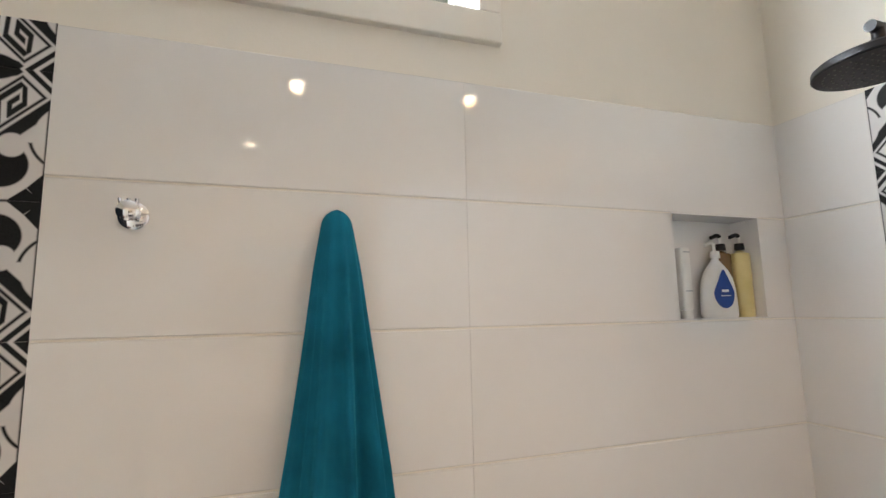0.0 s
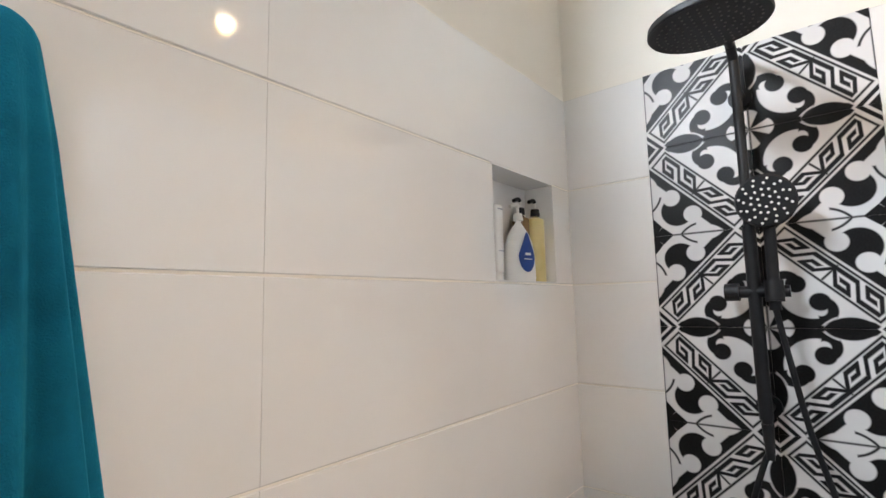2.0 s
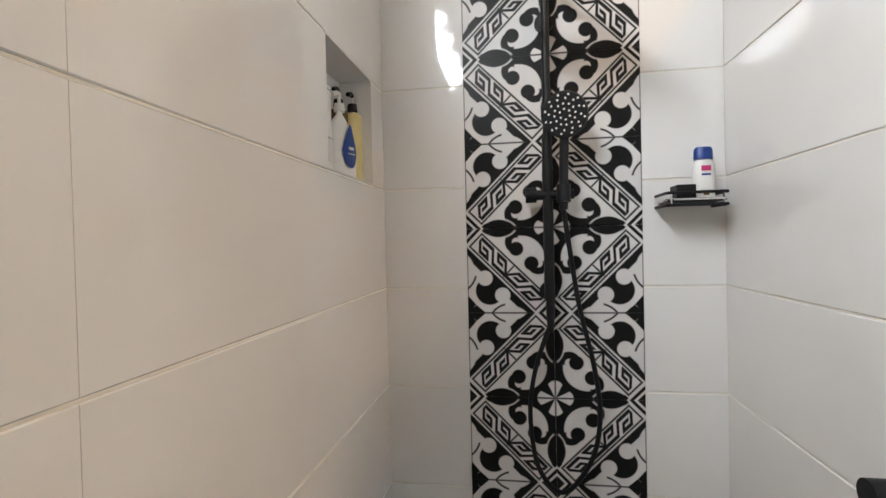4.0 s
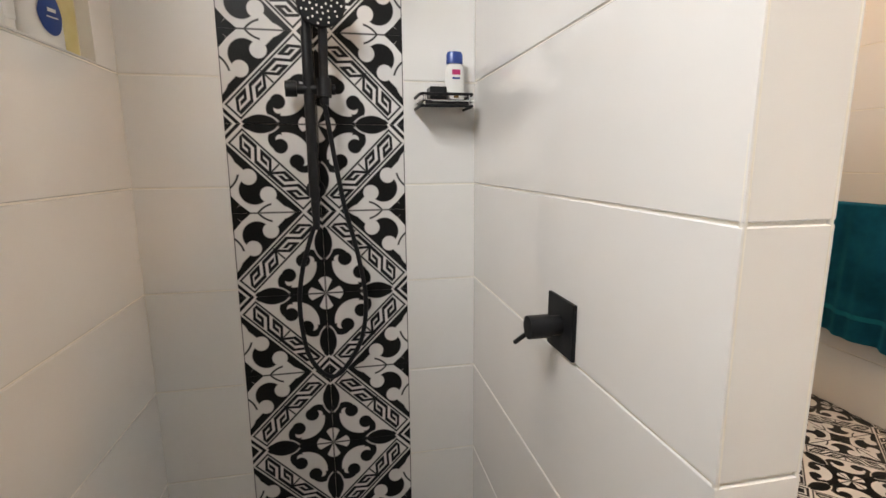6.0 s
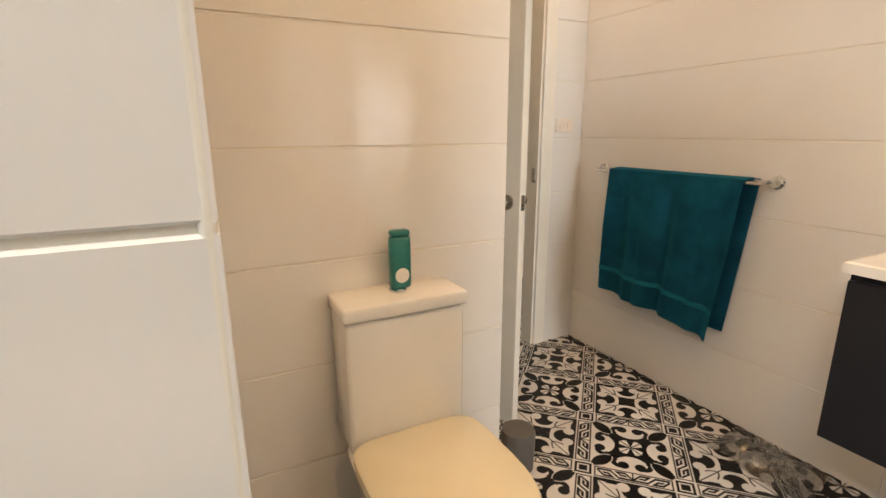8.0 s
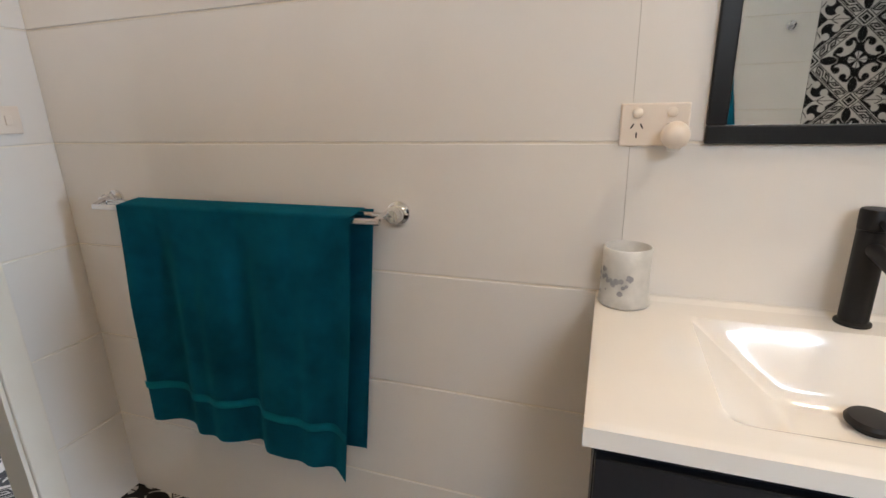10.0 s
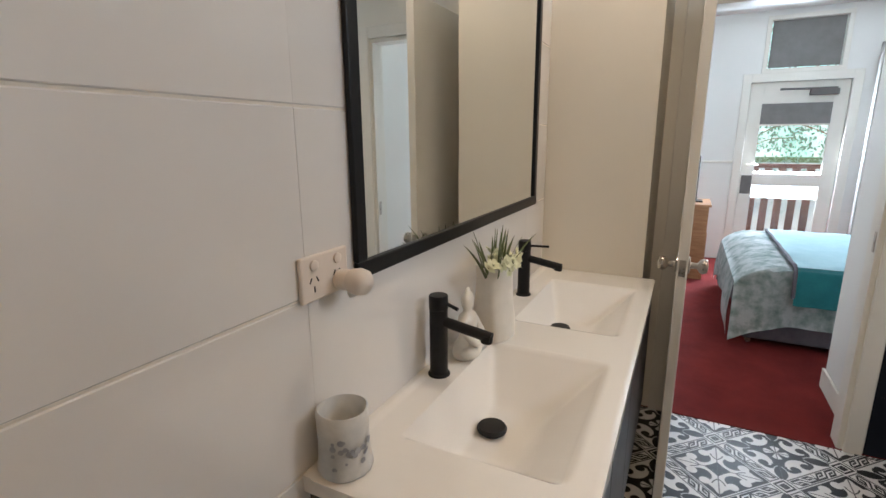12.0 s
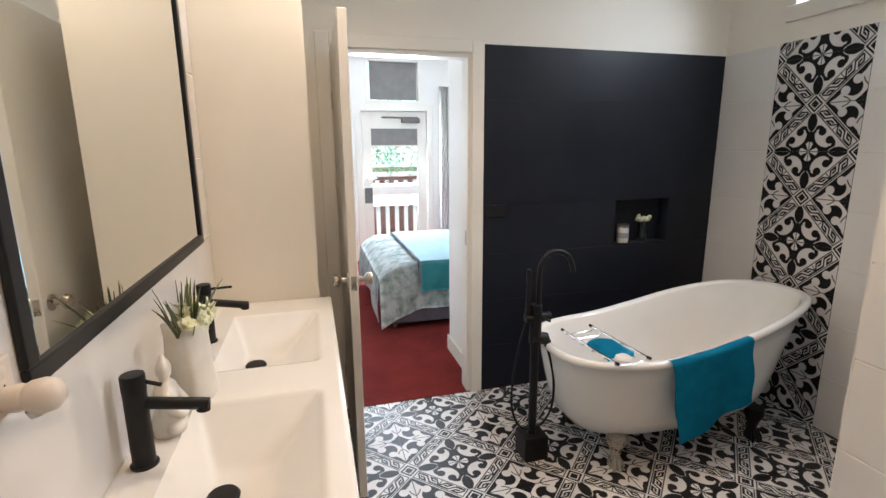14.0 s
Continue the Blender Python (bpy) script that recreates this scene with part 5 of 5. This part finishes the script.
for x, y, share in DOWNLIGHTS:
    d = thing("downlight", (x, y, CEIL), "round white recessed downlight in the ceiling", "ceiling light", "downlights")
    part("bezel", lathe(bmesh.new(), [(0.040, -0.001), (0.052, -0.001), (0.054, -0.005), (0.050, -0.009), (0.040, -0.010)], 32), PLASTIC, d, smooth=True)
    part("led_lens", lathe(bmesh.new(), [(0, -0.004), (0.0395, -0.004)], 32), LAMP_GLOW, d)


# ---------------------------------------------------------------- the bedroom beyond the west door
XF = -6.70
setting("carpet", B(-7.0, XE + 0.001, -3.6, 2.1, -0.10, 0.004), CARPET, "deep red bedroom carpet", "carpet")
setting("wall_bedroom_hall", wall_boxes([(-3.44, XE - 0.112, -1.668, -1.54, 0, CEIL), (-2.98, XE - 0.112, -1.56, 2.1, 0, CEIL)]), BED_PAINT, "white painted short wall inside the bedroom", "wall")
part("skirting", B(-3.452, XE - 0.113, -1.684, -1.669, 0.004, 0.120, bevel=0.004), GLOSS_PAINT, bpy.data.objects["wall_bedroom_hall"])
setting("wall_bedroom_south", B(-7.0, XE - 0.12, -3.6, -3.4, 0, CEIL), BED_PAINT, "white painted bedroom wall", "wall")
setting("wall_bedroom_north", B(-7.0, -2.9, 2.1, 2.2, 0, CEIL), BED_PAINT, "white painted bedroom wall", "wall")
DY0, DY1, DZ = -1.955, -1.060, 2.03
HY0, HY1, HZ0, HZ1 = -1.830, -1.175, 2.165, 2.660
bed_w = setting("wall_bedroom_west", wall_boxes([(XF - 0.14, XF, -3.6, DY0, 0, CEIL), (XF - 0.14, XF, DY1, 2.2, 0, CEIL), (XF - 0.14, XF, DY0, DY1, DZ, HZ0), (XF - 0.14, XF, DY0, HY0, HZ0, HZ1), (XF - 0.14, XF, HY1, DY1, HZ0, HZ1), (XF - 0.14, XF, DY0, DY1, HZ1, CEIL)]),
              BED_PAINT, "white painted bedroom wall with a glazed door", "wall")
part("dado_rail", B(XF, XF + 0.014, -3.4, DY0 - 0.09, 1.15, 1.175, bevel=0.003), GLOSS_PAINT, bed_w)
fd = thing("door_3", (0, 0, 0), "white glazed balcony door with closer and handle", "door", kind="structure")
for nm, q in (("architrave_leg", (XF, XF + 0.02, DY0 - 0.085, DY0, 0, DZ + 0.09)), ("architrave_leg", (XF, XF + 0.02, DY1, DY1 + 0.085, 0, DZ + 0.09)), ("architrave_head", (XF, XF + 0.02, DY0, DY1, DZ, DZ + 0.09)),
              ("door_stile", (XF - 0.06, XF - 0.02, DY0 + 0.005, DY0 + 0.135, 0.01, DZ - 0.005)), ("door_stile", (XF - 0.06, XF - 0.02, DY1 - 0.135, DY1 - 0.005, 0.01, DZ - 0.005)),
              ("top_rail", (XF - 0.06, XF - 0.02, DY0 + 0.135, DY1 - 0.135, 1.80, DZ - 0.005)), ("mid_rail", (XF - 0.06, XF - 0.02, DY0 + 0.135, DY1 - 0.135, 0.90, 1.035)), ("bottom_rail", (XF - 0.06, XF - 0.02, DY0 + 0.135, DY1 - 0.135, 0.01, 0.26))):
    part(nm, B(*q, bevel=0.003), GLOSS_PAINT, fd)
for z0, z1 in ((0.26, 0.90), (1.035, 1.80)):
    g = part("pane", B(XF - 0.043, XF - 0.038, DY0 + 0.13, DY1 - 0.13, z0 - 0.005, z1 + 0.005), GLASS, fd)
    g.visible_shadow = False
part("handle", rod(rod(bmesh.new(), (XF - 0.02, DY0 + 0.06, 1.135), (XF + 0.03, DY0 + 0.06, 1.135), 0.012), (XF + 0.03, DY0 + 0.05, 1.135), (XF + 0.03, DY0 + 0.17, 1.135), 0.009), BRUSHED, fd)
part("lock_case", B(XF - 0.02, XF - 0.004, DY0 + 0.02, DY0 + 0.125, 0.80, 1.01, bevel=0.003), GREY_BIN, fd)
part("door_closer", rod(B(XF - 0.02, XF + 0.04, DY1 - 0.35, DY1 - 0.10, 1.875, 1.935, bevel=0.004), (XF + 0.03, DY1 - 0.12, 1.94), (XF + 0.03, DY1 - 0.62, 1.945), 0.012), GREY_BIN, fd)
rb = thing("roller_blind", (0, 0, 0), "grey roller blind half drawn on the balcony door", "blind")
part("blind_cloth", B(XF - 0.019, XF - 0.014, DY0 + 0.13, DY1 - 0.13, 1.58, 1.80), BLIND, rb)
part("blind_bar", B(XF - 0.022, XF - 0.011, DY0 + 0.13, DY1 - 0.13, 1.56, 1.58, bevel=0.002), GLOSS_PAINT, rb)
hw = thing("window_2", (0, 0, 0), "white framed highlight window with a grey blind", "window", kind="structure")
for nm, q in (("window_frame", (XF - 0.02, XF + 0.014, HY0 - 0.045, HY1 + 0.045, HZ1, HZ1 + 0.045)), ("window_sill", (XF - 0.02, XF + 0.02, HY0 - 0.045, HY1 + 0.045, HZ0 - 0.045, HZ0)), ("window_frame", (XF - 0.02, XF + 0.014, HY0 - 0.045, HY0, HZ0, HZ1)), ("window_frame", (XF - 0.02, XF + 0.014, HY1, HY1 + 0.045, HZ0, HZ1))):
    part(nm, B(*q, bevel=0.003), GLOSS_PAINT, hw)
part("blind_cloth", B(XF - 0.04, XF - 0.035, HY0 + 0.012, HY1 - 0.012, HZ0 + 0.012, HZ1 - 0.004), BLIND, hw, "grey closed blind")
cu = thing("curtain", (0, 0, 0), "white sheer curtain beside the balcony door", "curtain")
part("curtain_cloth", sheet(bmesh.new(), lambda a, d: (XF + 0.09 + 0.028 * math.sin(a * 40) + 0.01 * math.sin(a * 17), -0.90 + 0.42 * a, 2.35 - 2.33 * d), 90, 8, 0.002), BED_PAINT, cu, smooth=True, angle=120)


def bed():
    x0, x1, y0, y1 = -5.42, -3.93, -2.09, 0.02
    s = thing("bed", (0, 0, 0), "made bed with a floral quilt on a grey base", "bed")
    part("bed_base", B(x0 + 0.02, x1 - 0.02, y0 + 0.03, y1, 0.045, 0.30, bevel=0.03, seg=3), GREY_FABRIC, s, smooth=True, angle=40)
    for x, y in ((x1 - 0.08, y0 + 0.09), (x0 + 0.08, y0 + 0.09), (x1 - 0.08, y1 - 0.2), (x0 + 0.08, y1 - 0.2)):
        part("bed_castor", rod(rod(bmesh.new(), (x, y, 0.03), (x, y, 0.05), 0.012), (x - 0.012, y, 0.022), (x + 0.012, y, 0.022), 0.018), BRUSHED, s)
    part("mattress", B(x0 + 0.015, x1 - 0.015, y0 + 0.02, y1, 0.302, 0.545, bevel=0.05, seg=4), BED_PAINT, s, smooth=True)

    def quilt(a, d, off=0.0, lo=0.20, ys=(y0 - 0.05, y1)):
        y = ys[0] + (ys[1] - ys[0]) * a
        end = max(0.0, 1 - (y - (y0 - 0.05)) / 0.24)
        lo = lo - (0.15 * max(0.0, 1 - (y - (y0 - 0.05)) / 0.45) ** 2 if off == 0 else 0.0)
        top = 0.590 - 0.125 * end ** 2.4
        w = (x1 - x0) / 2 + 0.035 + off
        total = 2 * w + 2 * (top - lo)
        t_ = d * total
        wave = 0.014 * math.sin(13 * a * (ys[1] - ys[0])) + 0.010 * math.sin(29 * a * (ys[1] - ys[0]) + 1)
        mid = (x0 + x1) / 2
        if t_ < top - lo:
            k = 1 - t_ / (top - lo)
            return (mid + w + wave * k + 0.03 * k, y, lo + t_)
        if t_ > total - (top - lo):
            k = (t_ - total + top - lo) / (top - lo)
            return (mid - w - wave * k - 0.03 * k, y, top - (top - lo) * k)
        x = w - (t_ - (top - lo))
        r = 1 - min(1, (w - abs(x)) / 0.06)
        return (mid + x, y, top + off + 0.010 * noise.noise(Vector((x * 4, y * 4, 0))) - 0.030 * r * r)

    part("quilt", sheet(bmesh.new(), quilt, 60, 90, 0.012), DUVET, s, "pale floral quilt", smooth=True, angle=100)

    def quilt_end(a, d):
        x = x0 - 0.03 + (x1 - x0 + 0.06) * a
        return (x, y0 - 0.05 - 0.03 * math.sin(d * 2.2) - 0.014 * math.sin(17 * a) * d, 0.47 - (0.25 + 0.15 * abs(2 * a - 1) ** 3) * d)

    part("quilt_end", sheet(bmesh.new(), quilt_end, 50, 12, 0.012), DUVET, s, smooth=True, angle=100)
    th = thing("bed_throw", (0, 0, 0), "aqua and teal throw laid across the bed", "blanket")
    part("throw_side", sheet(bmesh.new(), lambda a, d: Vector(quilt(a, d * 0.185, 0.012, 0.36, (-1.80, -0.4))) + Vector((0.008, 0, 0)), 50, 20, 0.008), BED_TEAL, th, smooth=True, angle=100)
    part("throw_top", sheet(bmesh.new(), lambda a, d: Vector(quilt(a, 0.13 + d * 0.72, 0.016, 0.36, (-1.80, -0.4))) + Vector((0, 0, 0.004)), 40, 40, 0.008), BED_AQUA, th, smooth=True, angle=100)
    part("throw_binding", tube(bmesh.new(), [Vector(quilt(0, 0.02 + 0.8 * k / 40, 0.018, 0.36, (-1.805, -0.4))) + Vector((0.004, 0, 0.008)) for k in range(41)], 0.012, 8), GREY_FABRIC, th, smooth=True)


bed()
ca = thing("bedside_cabinet", (0, 0, 0), "orange pine cabinet with open shelf beside the bed", "cabinet")
for nm, q in (("side_panel", (-6.10, -6.08, -2.66, -2.27, 0.004, 0.76)), ("side_panel", (-5.62, -5.60, -2.66, -2.27, 0.004, 0.76)), ("cabinet_top", (-6.12, -5.58, -2.68, -2.25, 0.76, 0.785)), ("shelf", (-6.08, -5.62, -2.66, -2.28, 0.50, 0.52)), ("base_panel", (-6.08, -5.62, -2.66, -2.28, 0.06, 0.08)), ("back_panel", (-6.08, -5.62, -2.67, -2.66, 0.06, 0.76)), ("cabinet_door", (-6.07, -5.63, -2.28, -2.262, 0.09, 0.49))):
    part(nm, B(*q, bevel=0.003), TIMBER, ca)
tv = thing("television", (0, 0, 0), "small dark flat television on the pine cabinet", "television")
part("screen", B(-6.02, -5.66, -2.42, -2.39, 0.84, 1.26, bevel=0.006), BLACK_FRAME, tv)
part("stand", rod(B(-5.93, -5.75, -2.48, -2.33, 0.786, 0.80, bevel=0.004), (-5.84, -2.405, 0.80), (-5.84, -2.405, 0.86), 0.02), BLACK_FRAME, tv)

# ---------------------------------------------------------------- laundry beyond the alcove
setting("wall_laundry", wall_boxes([(2.0, 2.12, -2.36, -1.6, 0, CEIL), (2.0, 2.12, -3.75, -3.28, 0, CEIL), (2.0, 2.12, -3.28, -2.36, 2.06, CEIL), (XB2 + 0.10, 2.12, -1.84, -1.72, 0, CEIL), (XB2 + 0.10, 2.12, -3.75, -3.63, 0, CEIL)]), BED_PAINT, "white painted laundry wall with an outside door", "wall")
leaf("door_4", pose(1.99, -2.38, 0, 0, 0, -143), 0.78, 2.03, "white painted outside door standing open", 1.0)
setting("threshold", B(1.96, 2.14, -3.28, -2.36, -0.06, 0.010), GLOSS_PAINT, "pale painted door sill", "sill")
mat_ = thing("door_mat", pose(3.0, -3.35, -0.095), "dark grey door mat on the veranda boards", "mat")
part("mat", B(-0.35, 0.35, -0.5, 0.5, 0, 0.012, bevel=0.004), GREY_BIN, mat_)

# ---------------------------------------------------------------- outside
ground = setting("ground", B(-120, 120, -120, 120, -0.7, -0.55), LAWN, "mown lawn and garden ground", "ground")
deck = setting("veranda", B(2.12, 4.3, -8, 4, -0.30, -0.096), DECK, "grey boarded veranda outside the laundry door", "veranda")
setting("balcony", B(-8.08, XF - 0.14, -6, 4, -0.30, -0.02), DECK, "grey boarded balcony outside the bedroom", "balcony")
setting("veranda_roof", B(2.12, 4.4, -8, 4, 2.35, 2.45), DECK, "corrugated veranda roof", "roof")


def railing():
    s = thing("balcony_railing", (-7.95, 0, -0.02), "red stained timber balcony railing", "railing")
    part("top_rail", B(-0.05, 0.05, -5.5, 3.5, 1.055, 1.11, bevel=0.008), REDWOOD, s)
    part("bottom_rail", B(-0.03, 0.03, -5.5, 3.5, 0.10, 0.16, bevel=0.005), REDWOOD, s)
    part("mid_rail", B(0.017, 0.045, -5.5, 3.5, 0.87, 0.92, bevel=0.005), REDWOOD, s)
    for y in (-5.46, -3.66, -1.86, -0.06, 1.74, 3.46):
        part("post", B(-0.10, -0.017, y - 0.04, y + 0.04, 0.0, 1.054, bevel=0.006), REDWOOD, s)
    k = -5.4
    me = mesh_of("baluster", B(-0.016, 0.016, -0.042, 0.042, 0.16, 1.055, bevel=0.003), REDWOOD)
    while k < 3.45:
        ob = new("baluster", me)
        ob.parent = s
        ob.matrix_basis = pose(0, k, 0)
        k += 0.155


railing()


def tree(at, h, seed, spread):
    rng = random.Random(seed)
    s = thing("garden_tree", (*at, -0.55), "leafy green garden tree beyond the balcony", "tree", "garden trees")
    bm = bmesh.new()
    tips = []
    tube(bm, smooth_path([(0, 0, 0), (0.1, 0.05, h * 0.3), (0.0, 0.1, h * 0.6)], 4), 0.14, 8)
    for k in range(9):
        a, z0 = rng.uniform(0, 6.28), h * rng.uniform(0.2, 0.6)
        tip = Vector((spread * math.cos(a) * rng.uniform(0.5, 1), spread * math.sin(a) * rng.uniform(0.5, 1), z0 + h * rng.uniform(0.1, 0.4)))
        tube(bm, smooth_path([(0.02, 0.05, z0), tip * 0.5 + Vector((0, 0, z0 * 0.5 + 0.2)), tip], 4), 0.018, 6)
        tips.append(tip)
    part("trunk", bm, TIMBER, s, smooth=True)
    verts, faces = [], []
    for k in range(2600):
        c = rng.choice(tips) + Vector([rng.gauss(0, spread * 0.36) for _ in range(2)] + [rng.gauss(0, h * 0.13)])
        q = Euler([rng.uniform(0, 6.28) for _ in range(3)]).to_matrix()
        r = rng.uniform(0.035, 0.085)
        base = len(verts)
        verts += [tuple(c + q @ Vector(w)) for w in ((-r, 0, 0), (0, -r * 0.45, r * 0.1), (r, 0, 0), (0, r * 0.45, r * 0.1))]
        faces.append((base, base + 1, base + 2, base + 3))
    me = bpy.data.meshes.new("crown")
    me.from_pydata(verts, [], faces)
    me.materials.append(LEAVES)
    ob = new("crown", me)
    ob.parent = s


for k, (x, y, h) in enumerate(((-15, -4.0, 4.6), (-16, -1.4, 5.0), (-15.5, 1.6, 4.8), (-14.6, -6.8, 4.4), (14, -5.0, 4.5), (14.5, -8.5, 5.0), (13.5, -1.0, 4.6))):
    tree((x, y), h, 30 + k, 2.0)


# Outdoor glare and haze painted as pale green blotches that emit light.
def glare_backdrop():
    m, t, b = material("glowing_painted_glare")
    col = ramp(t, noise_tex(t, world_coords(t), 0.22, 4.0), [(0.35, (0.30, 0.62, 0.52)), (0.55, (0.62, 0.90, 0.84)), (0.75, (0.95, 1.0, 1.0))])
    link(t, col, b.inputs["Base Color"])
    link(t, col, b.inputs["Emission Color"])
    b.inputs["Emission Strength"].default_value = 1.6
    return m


# Added glowing sheet that brightens the gaps between the trees.
setting("backdrop", B(-58.2, -58, -40, 40, -0.6, 22), glare_backdrop(), "glowing backdrop with garden glare painted on, far beyond the balcony", "backdrop")
# Made-up pale ground over the lawn, so the view between balusters stays bright.
setting("added_pale_ground", B(-45, -8.75, -30, 25, -0.56, -0.53), CONCRETE, "pale concrete ground added to brighten the view through the railing", "pavement")
setting("drive", B(4.6, 11.5, -20, 10, -0.56, -0.53), CONCRETE, "pale concrete drive in full sun", "road")

# ---------------------------------------------------------------- tiles, piece by piece
fr_a, fr_b = wall_frame((0, 0, 0), (1, 0, 0), (0, -1, 0)), wall_frame((0, 0, 0), (0, -1, 0), (-1, 0, 0))
fr_d, fr_e = wall_frame((0, YD, 0), (-1, 0, 0), (0, 1, 0)), wall_frame((XE, 0, 0), (0, 1, 0), (1, 0, 0))
lay(wall_a, fr_a, rows([XE, -2.375]) + rows([-1.875, -1.044]), WHITE_TILE)
lay(wall_a, fr_a, rows([-1.044, 0.0], 0, 1.5) + [(-1.044, -0.436, 1.5, 1.8), (-0.108, 0.0, 1.5, 1.8), (-1.044, 0.0, 1.8, 2.1)], WHITE_TILE)
lay(wall_b, fr_b, rows([0.0, 0.25]) + rows([0.75, 0.967]) + rows([1.083, 1.94]), WHITE_TILE)
lay(wall_b, wall_frame((0, -1.94, 0), (1, 0, 0), (0, -1, 0)), rows([0.0, XB2]), WHITE_TILE)
lay(nib, wall_frame((0, -0.967, 0), (-1, 0, 0), (0, 1, 0)), rows([0.0, 1.046]), WHITE_TILE)
lay(nib, wall_frame((0, -1.083, 0), (1, 0, 0), (0, -1, 0)), rows([-1.046, 0.0]), WHITE_TILE)
lay(nib, wall_frame((-1.046, 0, 0), (0, -1, 0), (-1, 0, 0)), rows([0.967, 1.083]), WHITE_TILE)
for y, dy in ((-0.967, -1), (-1.083, 1)):
    part("corner_trim", tube(bmesh.new(), [(-1.046 + 0.004, y + 0.004 * dy, 0), (-1.046 + 0.004, y + 0.004 * dy, 2.1)], 0.0042, 12), GLOSS_PAINT, nib, "white rounded corner trim", smooth=True)
lay(wall_b2, wall_frame((XB2, 0, 0), (0, -1, 0), (-1, 0, 0)), rows([2.827, 3.035]), WHITE_TILE)
lay(wall_d, fr_d, rows([-XB2, 0.69, 1.89, -XV]), WHITE_TILE)
lay(wall_e, fr_e, rows([-1.65, 0.0], 0, 0.9) + [(-1.65, -0.745, 0.9, 1.2), (-0.335, 0.0, 0.9, 1.2)] + rows([-1.65, 0.0], 1.2, 2.1), BLACK_TILE)
BLACK_GROUT = surface("black_grout", (0.010, 0.011, 0.014), (0.016, 0.017, 0.020), rough=0.9, spec=0.2, scale=14.0, space="World")
part("grout_bed", wall_boxes([(XE - T - 0.0005, XE - T + 0.0015, y0, y1, z0, z1) for y0, y1, z0, z1 in ((-1.649, -0.001, 0.001, 0.905), (-1.649, -0.745, 0.905, 1.202), (-0.335, -0.001, 0.905, 1.202), (-1.649, -0.001, 1.202, 2.099))]), BLACK_GROUT, wall_e)
for m in range(-6, 4):
    for k in (-1, 0):
        fr = fr_b @ Matrix.Translation((0.5, 1.375, 0))
        ornament_tile(wall_b, fr, k, m, -0.25, 0.25, -1.375, 0.725)
for m in range(-8, 1):
    for k in (-1, 0):
        fr = fr_a @ Matrix.Translation((-2.125, 2.0, 0))
        ornament_tile(wall_a, fr, k, m, -0.25, 0.25, -2.0, 0.1)
FX, FY = -2.100, -2.007
for k in range(-3, 17):
    for m in range(-7, 9):
        x, y = FX + (k + 0.5) * 0.25, FY + (m + 0.5) * 0.25
        if (x > 0.10 and y > -1.80) or (x > 2.0) or (x < XB2 and y < YD - 0.13):
            continue
        ornament_tile(floor, pose(FX, FY, 0), k, m, XE - 0.02 - FX, 2.0 - FX, -3.62 - FY, -FY)
